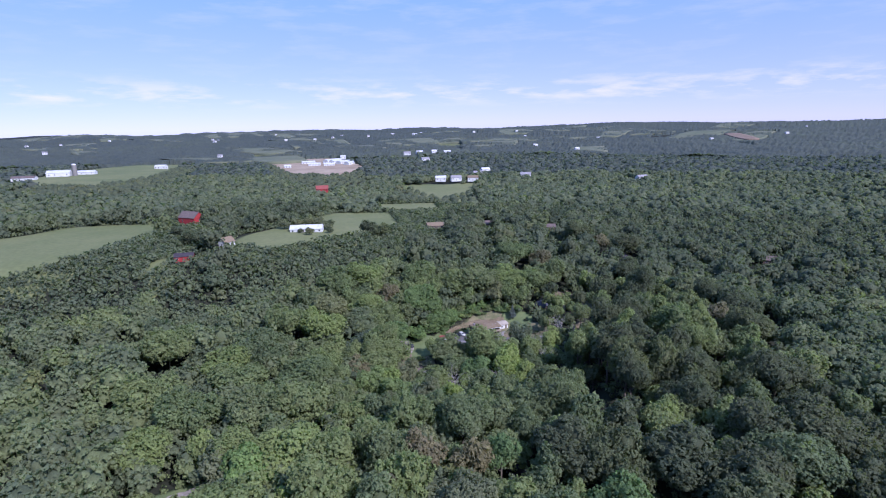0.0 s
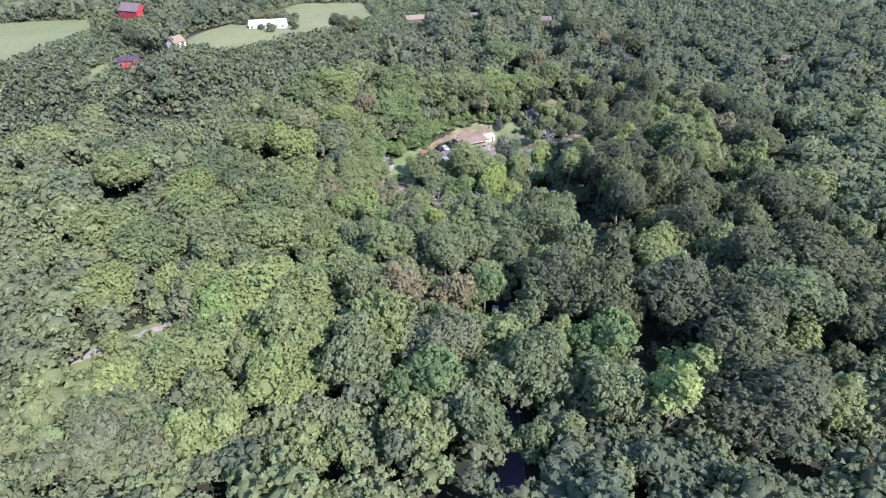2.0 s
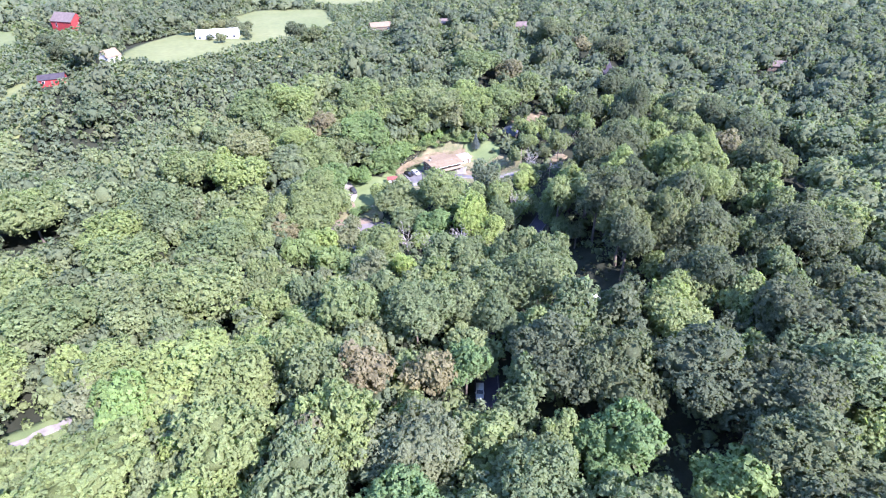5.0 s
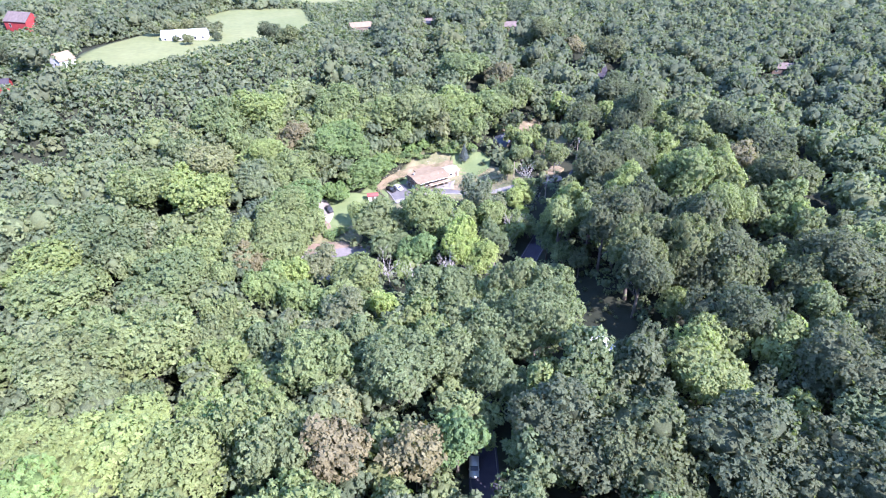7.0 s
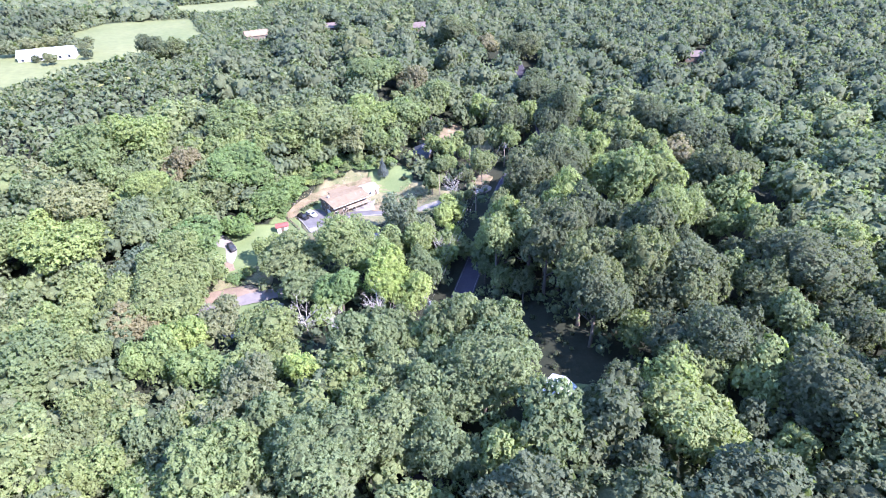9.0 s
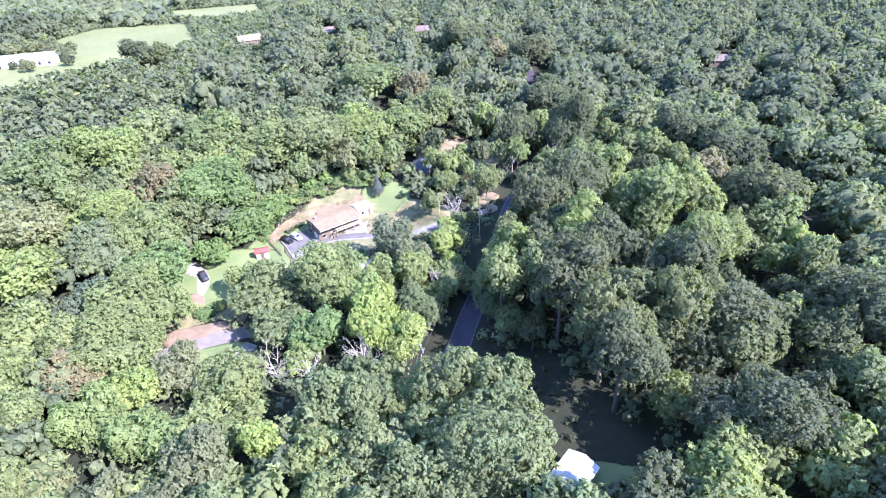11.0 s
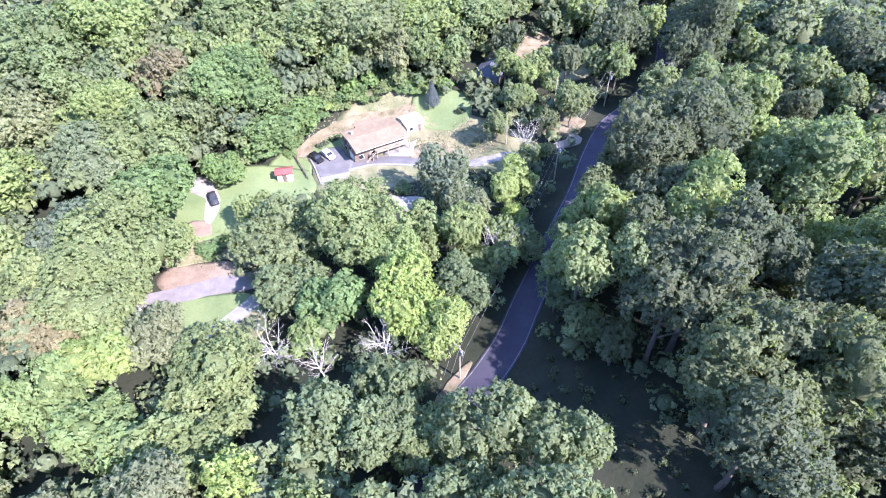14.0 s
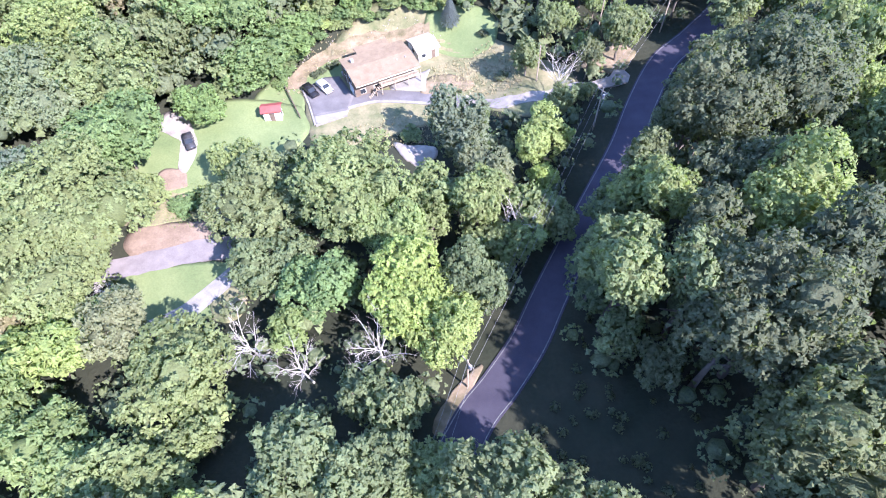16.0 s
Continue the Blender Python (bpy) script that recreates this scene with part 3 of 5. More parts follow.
def blob(lobes, shrink, rng, level=1, rough=0.12):
    """The leafy inside of a crown: uneven masses; vertices, faces, normals."""
    bm = bmesh.new()
    for x, y, z, r in lobes:
        bmesh.ops.create_icosphere(bm, subdivisions=level, radius=1, matrix=Matrix())
    v = np.array([q.co[:] for q in bm.verts])
    f = np.array([[q.index for q in g.verts] for g in bm.faces])
    bm.free()
    per = len(v) // len(lobes)
    nr = v + rng.normal(size=v.shape) * 0.25 + np.array([0, 0, 0.4])
    nr /= np.linalg.norm(nr, axis=1, keepdims=True)
    big = np.repeat(lobes, per, 0)
    v = big[:, :3] + v * big[:, 3:4] * shrink * (1 + rng.uniform(-rough, rough, (len(v), 1)))
    return v, f, nr


def soften(me, normals, bough_shade):
    me.shade_smooth()
    me.attributes.new("bough_shade", "FLOAT", "POINT").data.foreach_set("value", bough_shade.astype(np.float32))
    me.normals_split_custom_set_from_vertices(normals.tolist())
    return me


def crown_mesh(seed, tufts, leaves, tuft_r, boughs=7, twigs=4, slim=0.75, leaf=1.0):
    rng, rnd = np.random.default_rng(seed), random.Random(seed)
    lobes = crown_lobes(rnd, boughs, twigs)
    v, f, nr, bough_shade = leaf_faces(rng, lobes, tufts, leaves, tuft_r, slim, 0.8, leaf)
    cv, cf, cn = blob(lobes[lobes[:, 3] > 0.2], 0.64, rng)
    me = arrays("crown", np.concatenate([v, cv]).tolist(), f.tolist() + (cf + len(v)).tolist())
    # the inside is darkened by colour, as shade under the leaves
    return soften(me, np.concatenate([nr, cn]), np.concatenate([bough_shade, np.full(len(cv), -0.24)]))


def trunk_mesh(seed):
    """A tapered trunk of height 1 with limbs that reach into the crown."""
    rnd = random.Random(seed)
    bm = bmesh.new()
    p, r = Vector((0, 0, -0.03)), 0.028
    for i in range(4):
        q = p + Vector((rnd.uniform(-0.015, 0.015), rnd.uniform(-0.015, 0.015), 0.2))
        tube(bm, p, q, r, r * 0.8, 7)
        if i > 0:
            for j in range(2):
                a = rnd.uniform(0, 6.28)
                e = q + Vector((math.cos(a) * 0.2, math.sin(a) * 0.2, rnd.uniform(0.1, 0.2)))
                tube(bm, q, e, r * 0.5, r * 0.15, 5)
        p, r = q, r * 0.8
    me = bpy.data.meshes.new("trunk")
    bm.to_mesh(me)
    bm.free()
    me.materials.append(BARK)
    return me


# crowns for small, middling and large trees, broad-leaved and feathery
SIZES = [(3.6, 250, 5), (5.6, 560, 6), (8.2, 1150, 8), (10.3, 1750, 10)]
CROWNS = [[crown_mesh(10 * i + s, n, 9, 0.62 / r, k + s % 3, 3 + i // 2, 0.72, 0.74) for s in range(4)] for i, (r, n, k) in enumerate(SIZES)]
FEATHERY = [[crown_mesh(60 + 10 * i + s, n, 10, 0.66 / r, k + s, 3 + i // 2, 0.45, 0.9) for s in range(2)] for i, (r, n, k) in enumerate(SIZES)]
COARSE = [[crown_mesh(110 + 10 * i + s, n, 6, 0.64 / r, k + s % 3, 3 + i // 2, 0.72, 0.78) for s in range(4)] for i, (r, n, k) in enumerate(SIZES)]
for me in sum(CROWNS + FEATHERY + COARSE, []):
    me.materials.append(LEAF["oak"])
TRUNKS = [trunk_mesh(s) for s in range(3)]
LABELS = {
    "oak": "tall mid-green oak with a rounded full crown", "dark": "dark green oak with a dense heavy crown",
    "green": "fresh green broadleaf tree with a loose crown", "emerald": "bright emerald green broadleaf tree in full leaf",
    "lime": "yellow-green broadleaf tree with a light crown", "olive": "dull olive green tree with fine leaves",
    "bluish": "blue-green tree with a soft crown", "russet": "russet brown tree with fading leaves",
}
STANDING = []
tree_rnd = random.Random(7)


def tree(x, y, h, r, kind):
    z = high(x, y)
    t = thing("tree", Matrix.Translation((x, y, z)), LABELS[kind], "tree", "trees of the wood")
    if x < -30 or y < 188 or y > 300:  # crowns of the closed wood meet
        r *= 1.06
    tall = min(h * 0.45, r * 1.25)
    step = 0 if r < 4.5 else 1 if r < 6.8 else 2 if r < 9.2 else 3
    near = abs(x - 32) < 82 and 150 < y < 285
    me = tree_rnd.choice((COARSE if not near else FEATHERY if kind in ("lime", "olive") else CROWNS)[step])
    c = new("crown", me)
    c.parent = t
    c.matrix_basis = Matrix.LocRotScale((0, 0, h - tall), Euler((tree_rnd.uniform(-0.12, 0.12), tree_rnd.uniform(-0.12, 0.12), tree_rnd.uniform(0, 6.28))), (r * tree_rnd.uniform(0.95, 1.12), r * tree_rnd.uniform(0.95, 1.12), tall * 1.08))
    c.material_slots[0].link = "OBJECT"
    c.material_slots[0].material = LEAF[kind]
    k = new("trunk", tree_rnd.choice(TRUNKS))
    k.parent = t
    k.matrix_basis = Matrix.LocRotScale((0, 0, 0), Euler((0, 0, tree_rnd.uniform(0, 6.28))), (h * 0.8, h * 0.8, h - tall * 0.6))
    STANDING.append((x, y, r))
    return t


OAKS = [(53.9, 207.6, 25.6, 6.5), (62, 205, 24, 5.5), (16.5, 231.4, 21, 9.6), (2.2, 234.6, 15, 8.6), (-8.1, 189.0, 13, 6.0), (13.2, 189.0, 17, 6.6), (21.0, 187.5, 16, 4.6), (72.6, 233.6, 26, 7.2), (62.0, 220.8, 21.8, 5.2), (64.5, 210.5, 23.0, 5.7), (77.3, 203.4, 24.3, 6.2), (54.3, 203.2, 11.0, 3.0), (4.0, 221.5, 13, 6.6), (70.5, 269.0, 14, 5.2), (51.5, 268.0, 9, 3.4), (35.6, 184.4, 20, 5.4), (43.9, 180.6, 19, 5.0), (-28.2, 233.1, 21, 10.4), (72.3, 222.2, 21.8, 5.6), (24.1, 196.2, 12, 3.9), (19.6, 198.3, 11, 3.6), (-47.5, 304.9, 21, 10.5), (-60.1, 294.7, 21, 10.5), (19.9, 302.8, 21, 10.5), (88.9, 290.5, 21, 7.8)]
OAKS_b = [(126.1, 217.2, 21, 9.3), (62.8, 314.6, 21, 8.4), (111.2, 313.3, 21, 10.1), (104.3, 279.5, 26, 9.4), (132.5, 261.3, 21, 9.6), (112.8, 171.5, 21, 10.4), (36.9, 167.0, 21, 9.5), (43.5, 149.6, 21, 6.0), (51.0, 148.6, 20, 6.4), (56.5, 151.5, 19, 5.6), (4.7, 157.1, 21, 8.7), (-11.9, 160.2, 21, 7.7), (-53.0, 174.7, 21, 10.5), (-66.5, 169.1, 21, 10.5), (-81.0, 222.8, 21, 10.5), (-59.2, 247.0, 21, 10.5), (-78.1, 250.3, 21, 10.5), (64.1, 125.9, 21, 10.5), (46.5, 128.9, 21, 8.9), (-16.9, 138.7, 20, 6.9), (77.8, 158.3, 21, 8.7), (-22.0, 145.7, 20, 6.8)]
OAKS_c = [(-11.1, 123.1, 21, 7.8), (-33.4, 122.6, 21, 8.1), (-16.8, 111.9, 21, 7.4), (25.8, 104.9, 20, 7.0), (38.3, 98.2, 21, 8.1), (74.4, 117.7, 21, 10.0), (89.0, 122.1, 21, 10.5), (69.7, 103.8, 21, 10.5), (-89.6, 168.6, 21, 10.5), (-109.6, 180.7, 21, 10.5), (-121.7, 221.8, 21, 10.5), (104.2, 135.2, 21, 10.3), (67.6, 91.0, 21, 9.9)]
DARK = [(83.9, 237.2, 26, 9.9), (57.9, 198.4, 11.0, 3.0), (67.1, 198.1, 26, 6.8), (71.7, 189.0, 24.3, 6.0), (139.1, 244.4, 21, 9.1), (85.7, 178.7, 21, 9.0), (100.3, 404.5, 21, 10.5), (126.0, 374.2, 21, 10.5), (85.9, 192.4, 25.6, 6.5), (35.0, 135.5, 21, 9.5), (89.3, 140.3, 21, 9.8)]
GREEN = [(-85.5, 130.5, 8, 3.4), (57.0, 287.5, 13, 3.4), (61.5, 283.5, 13, 3.2), (66.5, 288.0, 12, 3.6), (-5.4, 203.0, 13.5, 7.4), (-22.5, 241.5, 8, 4.2), (77.4, 214.4, 23.0, 7.5), (66.6, 205.9, 9.9, 3.1), (29.9, 231.1, 14, 5.4), (38.4, 222.5, 10, 3.7), (43.4, 222.4, 11, 4.2), (47.2, 228.8, 11, 4.2), (-2.2, 194.9, 9, 3.3), (-30.3, 221.2, 18, 8.9), (-31.5, 265.8, 18, 8.3), (99.4, 248.0, 20.5, 6.3), (-5.0, 245.4, 10, 5.0), (98.2, 200.1, 23.0, 6.8), (41.9, 338.6, 18, 10.5), (5.3, 304.4, 18, 10.5), (-15.1, 313.5, 18, 10.5), (34.8, 308.1, 18, 10.0), (50.0, 308.7, 18, 9.1), (-55.4, 200.6, 18, 10.5), (-83.3, 198.3, 18, 10.5), (-47.8, 144.4, 18, 10.5)]
GREEN_b = [(-131.0, 232.5, 16, 7.0), (-119.5, 236.5, 16, 7.0), (-67.5, 257.5, 15, 5.8), (-50.0, 183.0, 14, 5.4), (66.5, 152.6, 17, 6.0), (73.2, 155.4, 17, 5.6), (84.0, 150.0, 17, 6.0), (-33.3, 107.2, 18, 8.8), (-90.8, 213.9, 18, 10.5)]
EMERALD = [(-57.0, 135.5, 18, 6.0), (13.1, 216.3, 14, 5.6), (-25.0, 213.5, 10, 4.6), (-27.4, 250.4, 16, 8.8), (-15.4, 262.0, 8, 5.0), (-5.1, 273.2, 12, 8.2), (-0.4, 282.1, 9, 6.5), (-12.2, 284.4, 18, 10.1), (40.6, 114.0, 18, 7.7), (-1.5, 103.8, 18, 8.1), (15.2, 137.2, 18, 4.6)]
LIME = [(31.0, 206.8, 14, 4.8), (-24.0, 160.0, 13, 3.6), (-32.0, 147.0, 14, 3.8), (26.7, 212.2, 18, 7.0), (23.6, 223.6, 16, 5.6), (50.4, 243.0, 13, 4.8), (49.7, 235.9, 8, 2.5), (-18.5, 193.0, 13, 6.6), (-42.1, 273.4, 18, 8.9), (-26.4, 207.6, 13, 6.4), (7.6, 210.5, 8, 3.0), (98.5, 222.9, 23.0, 8.9), (108.7, 219.5, 21.8, 6.4), (85.3, 311.3, 15, 6.0), (-51.3, 232.8, 16, 6.3), (-25.9, 165.8, 11, 4.0), (-35.6, 152.8, 14, 5.4), (65.6, 145.8, 18, 7.9), (-62.7, 146.3, 18, 8.5), (-33.9, 138.6, 18, 7.3), (-93.5, 148.5, 16, 8.0), (-57.8, 118.1, 18, 10.5)]
LIME_b = [(2.4, 182.8, 14, 3.4), (-29.5, 199.5, 15, 6.0), (-72.9, 111.9, 13, 5.5), (-35.4, 158.5, 10, 3.7), (57.9, 104.0, 16, 6.4), (124.5, 176.3, 18, 7.7), (47.3, 90.5, 23, 4.2), (-44.5, 125.4, 13, 4.9)]
BLUISH = [(35.8, 247.4, 15, 6.0), (-42.0, 259.7, 18, 7.7), (-41.0, 239.4, 16, 6.4)]
OLIVE = [(-27.5, 230.8, 10, 4.4), (39.3, 236.6, 13, 5.1), (-60.3, 268.5, 18, 9.3), (3.0, 116.7, 18, 8.7), (-66.0, 141.0, 15, 6.0)]
RUSSET = [(7.4, 135.6, 18, 5.2), (-6.6, 137.2, 19, 5.6), (-17.0, 121.0, 17, 3.4), (-37.3, 214.6, 15, 6.0), (127.4, 236.5, 16, 6.5), (116.0, 394.5, 14, 5.5), (-32.3, 290.4, 16, 6.6), (60.4, 334.7, 17, 6.9)]
OVERHANG = [(17.6, 144.5, 13, 6.0), (26.0, 152.0, 16, 5.8), (18.8, 158.5, 16, 6.2), (27.6, 164.5, 17, 6.0), (21.2, 172.0, 16, 5.8), (31.0, 177.0, 16, 5.6), (15.2, 118.0, 16, 6.2), (22.5, 111.0, 17, 6.8), (14.0, 105.0, 16, 6.0), (24.0, 125.0, 15, 5.0), (29.0, 133.0, 16, 5.6)]
VERGE = [(27.2, 186.5, 13, 4.6), (56.2, 218.6, 14, 5.2), (60.6, 225.4, 14, 5.0), (63.4, 227.2, 19.2, 5.0), (71.2, 235.2, 19.2, 5.0), (52.6, 212.4, 14, 4.6), (50.2, 227.0, 9, 3.8), (56.5, 255.5, 7, 3.0), (61.5, 257.5, 5.5, 2.4)]
TALL = [(79.6, 177.8, 15, 5.0), (87.6, 173.8, 19, 6.0), (66, 184, 25, 7.5), (65, 176.5, 23, 6.5), (78, 182, 25, 7.5), (63, 197, 24, 6.0)]
FARM = [(-121, 441, 10, 5.0), (-112, 444, 10, 4.6), (-103, 443, 10, 5.0), (-94, 438, 9, 4.4), (-130, 436, 9, 4.6), (-104, 412, 7, 3.0)]
FARM_DARK = [(-113, 419.5, 4.5, 2.0), (-107, 420, 4.5, 2.0), (-166, 362, 12, 5.5), (-176, 370, 12, 6.5), (-184, 384, 11, 6.0), (-199, 402, 11, 6.5), (-229, 452, 8, 3.6), (-90, 421, 6, 2.4), (-60, 420, 13, 6.5), (-48, 412, 13, 6.0)]
for kind, groups in (("oak", OVERHANG), ("dark", TALL + FARM_DARK), ("oak", VERGE), ("olive", FARM), ("oak", OAKS + OAKS_b + OAKS_c), ("dark", DARK), ("green", GREEN + GREEN_b), ("emerald", EMERALD), ("lime", LIME + LIME_b), ("bluish", BLUISH), ("olive", OLIVE), ("russet", RUSSET)):
    for i, (x, y, h, r) in enumerate(groups):
        # right-hand oaks turn dark, left-hand ones lighter, to paint in how light falls
        tree(x, y, h, r, "dark" if kind == "oak" and (x > 62 or (x > 44 and y < 200)) and (y < 250 or x > 78) and i % 9 < 8 else "green" if (kind == "oak" and x < -5 and i % 5 < 3) or (kind == "lime" and ((x < -3 and r > 5.6 and not 180 < y < 215) or x > 60)) else kind)


def scatter(seed, x0, x1, y0, y1, gap, taken):
    """Points at least about gap apart, clear of what stands already."""
    rng = np.random.default_rng(seed)
    xs, ys = np.meshgrid(np.arange(x0, x1, gap), np.arange(y0, y1, gap))
    xs = (xs + rng.uniform(-0.42, 0.42, xs.shape) * gap).ravel()
    ys = (ys + rng.uniform(-0.42, 0.42, ys.shape) * gap).ravel()
    ok = ~open_land(xs, ys)
    if len(taken):
        t = np.array(taken)
        for tx, ty, tr in t:
            ok &= np.hypot(xs - tx, ys - ty) > tr * 0.8 + gap * 0.38
    return xs[ok], ys[ok], rng


# the gaps of the wood near the camera's way
fx, fy, frng = scatter(3, -75, 125, 92, 310, 8.6, STANDING)
room = max(0, 390 - len(STANDING))
order = frng.permutation(len(fx))
order = np.array(sorted(order, key=lambda i: not 150 < fy[i] < 205))
keep = sorted(order[:room].tolist(), key=lambda i: fy[i])
for i in keep:
    # lighter kinds on the left, darker on the right, as painted light
    k = frng.choice(["oak", "green", "green", "olive", "oak"] if fx[i] < 35 else ["oak", "green", "oak", "dark"] if fx[i] < 66 and fy[i] > 238 else ["oak", "dark", "dark", "oak", "green", "dark"])
    r = frng.uniform(3.4, 5.4) if not (47 < fx[i] < 72 and 262 < fy[i] < 292) else frng.uniform(2.3, 2.9)
    if (-76 < fx[i] < -63 and 116 < fy[i] < 132) or (-6 < fx[i] < 26 and 188 < fy[i] < 214) or (33 < fx[i] < 48 and 280 < fy[i] < 295) or np.hypot(fx[i] - 60, fy[i] - 254) < 9:
        continue
    tree(float(fx[i]), float(fy[i]), float(r * 2.6 + 3), float(r), str(k))
FILLED = list(STANDING)
rest = np.array([i for i in order[room:] if not (-6 < fx[i] < 26 and 184 < fy[i] < 214) and not (33 < fx[i] < 70 and 170 < fy[i] < 300)], int)


# the rest of the wood, one body of foliage a distance
def wood(name, label, xs, ys, rng, n, size, rmin, rmax, lobes_n, variants, hmul=2.4, squash=1.0, leaf="wood", leaves=4, core=0.66, level=1):
    """Many crowns joined into one body; tint differs from crown to crown."""
    parts_v, parts_n, tint, off = [], [], [], 0
    pool = []
    for s in range(variants):
        lobes = crown_lobes(random.Random(100 + s), lobes_n, 1 if lobes_n > 5 else 0)
        prng = np.random.default_rng(200 + s)
        if n:
            v, f, nr, bg = leaf_faces(prng, lobes, n, leaves, size, 0.75, 1.0)
        else:
            v, f, nr, bg = np.zeros((0, 3)), np.zeros((0, 3), int), np.zeros((0, 3)), np.zeros(0)
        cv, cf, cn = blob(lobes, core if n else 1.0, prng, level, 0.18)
        # small cores get shade painted in as a darker tone
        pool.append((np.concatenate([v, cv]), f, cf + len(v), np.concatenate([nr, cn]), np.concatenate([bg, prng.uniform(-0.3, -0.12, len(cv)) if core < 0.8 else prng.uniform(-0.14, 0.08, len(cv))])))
    loops, totals, boughs = [], [], []
    zs = ground_z(xs, ys)
    for x, y, z in zip(xs, ys, zs):
        v, f4, f3, nr, bg = pool[rng.integers(variants)]
        r = rng.uniform(rmin, rmax)
        a = rng.uniform(0, 6.28)
        c, s = math.cos(a) * r, math.sin(a) * r
        tall = r * rng.uniform(0.9, 1.25) * squash
        h = max(r * hmul * rng.uniform(0.85, 1.15), tall * 1.75)
        q = np.empty_like(v)
        q[:, 0], q[:, 1], q[:, 2] = x + v[:, 0] * c - v[:, 1] * s, y + v[:, 0] * s + v[:, 1] * c, z + h - tall + v[:, 2] * tall
        parts_v.append(q)
        parts_n.append(np.stack([(nr[:, 0] * c - nr[:, 1] * s) / r, (nr[:, 0] * s + nr[:, 1] * c) / r, nr[:, 2]], 1))
        loops += [(f4 + off).ravel(), (f3 + off).ravel()]
        totals += [np.full(len(f4), 3), np.full(len(f3), 3)]
        # tint leans light on the left, dark on the right, standing in for sunlight
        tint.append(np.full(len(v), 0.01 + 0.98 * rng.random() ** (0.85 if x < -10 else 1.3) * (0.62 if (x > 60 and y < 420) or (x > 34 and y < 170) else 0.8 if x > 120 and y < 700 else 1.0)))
        boughs.append(bg)
        off += len(v)
    me = bpy.data.meshes.new(name)
    co, lp, tot = np.concatenate(parts_v), np.concatenate(loops), np.concatenate(totals)
    me.vertices.add(len(co))
    me.vertices.foreach_set("co", co.ravel())
    me.loops.add(len(lp))
    me.loops.foreach_set("vertex_index", lp.astype(np.int32))
    me.polygons.add(len(tot))
    me.polygons.foreach_set("loop_start", np.concatenate([[0], np.cumsum(tot)[:-1]]).astype(np.int32))
    me.update(calc_edges=True)
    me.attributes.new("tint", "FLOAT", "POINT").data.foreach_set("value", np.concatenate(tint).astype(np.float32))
    soften(me, np.concatenate(parts_n), np.concatenate(boughs))
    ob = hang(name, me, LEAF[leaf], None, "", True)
    return tagged(ob, label, "woodland", "", "stuff")


def wedge(xs, ys, near, far, slope=0.98, back=-60):
    d = np.hypot(xs, ys)
    return (xs < (ys - back) * slope + 30) & (xs > -0.86 * ys - 45) & (d > near) & (d < far)


xs, ys, rng = scatter(10, -100, 135, 90, 320, 5.0, [])
m = wedge(xs, ys, 60, 400)
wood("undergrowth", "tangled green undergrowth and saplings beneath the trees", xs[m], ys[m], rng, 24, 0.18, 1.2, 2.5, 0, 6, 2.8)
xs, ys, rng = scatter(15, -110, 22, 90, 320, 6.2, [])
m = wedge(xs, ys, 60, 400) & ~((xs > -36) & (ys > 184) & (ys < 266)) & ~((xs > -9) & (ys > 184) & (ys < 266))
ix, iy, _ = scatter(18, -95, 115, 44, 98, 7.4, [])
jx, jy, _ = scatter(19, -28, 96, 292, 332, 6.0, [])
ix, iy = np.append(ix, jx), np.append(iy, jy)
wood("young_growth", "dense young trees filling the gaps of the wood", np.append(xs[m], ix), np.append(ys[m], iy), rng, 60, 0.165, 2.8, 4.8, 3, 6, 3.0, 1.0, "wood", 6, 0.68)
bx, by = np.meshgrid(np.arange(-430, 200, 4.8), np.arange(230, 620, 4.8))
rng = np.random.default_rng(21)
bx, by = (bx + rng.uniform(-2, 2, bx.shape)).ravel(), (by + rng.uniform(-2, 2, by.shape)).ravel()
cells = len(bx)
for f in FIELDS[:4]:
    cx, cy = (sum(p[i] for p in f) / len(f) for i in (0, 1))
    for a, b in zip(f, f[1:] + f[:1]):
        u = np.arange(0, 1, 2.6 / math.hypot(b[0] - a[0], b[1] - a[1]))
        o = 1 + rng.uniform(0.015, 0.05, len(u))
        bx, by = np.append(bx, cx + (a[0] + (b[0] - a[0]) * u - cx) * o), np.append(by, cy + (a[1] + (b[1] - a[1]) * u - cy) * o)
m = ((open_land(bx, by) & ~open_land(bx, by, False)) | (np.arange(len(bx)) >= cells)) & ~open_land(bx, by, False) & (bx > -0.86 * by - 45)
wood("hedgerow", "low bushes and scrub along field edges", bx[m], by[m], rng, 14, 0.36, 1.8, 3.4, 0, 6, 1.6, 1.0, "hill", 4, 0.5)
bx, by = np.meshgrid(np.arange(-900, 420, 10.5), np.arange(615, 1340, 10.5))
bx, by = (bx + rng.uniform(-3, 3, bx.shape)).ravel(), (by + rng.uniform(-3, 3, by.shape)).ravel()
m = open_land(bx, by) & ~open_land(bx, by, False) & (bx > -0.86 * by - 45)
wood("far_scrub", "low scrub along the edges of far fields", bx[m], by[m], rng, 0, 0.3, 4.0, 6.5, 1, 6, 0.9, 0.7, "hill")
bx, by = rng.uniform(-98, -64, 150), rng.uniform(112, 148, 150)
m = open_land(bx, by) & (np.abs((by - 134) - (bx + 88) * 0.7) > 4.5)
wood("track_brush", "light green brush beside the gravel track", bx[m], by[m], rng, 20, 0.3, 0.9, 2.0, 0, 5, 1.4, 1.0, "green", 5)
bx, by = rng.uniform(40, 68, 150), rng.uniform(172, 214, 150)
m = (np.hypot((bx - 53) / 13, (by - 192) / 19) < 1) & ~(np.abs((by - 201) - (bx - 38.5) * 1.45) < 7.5)
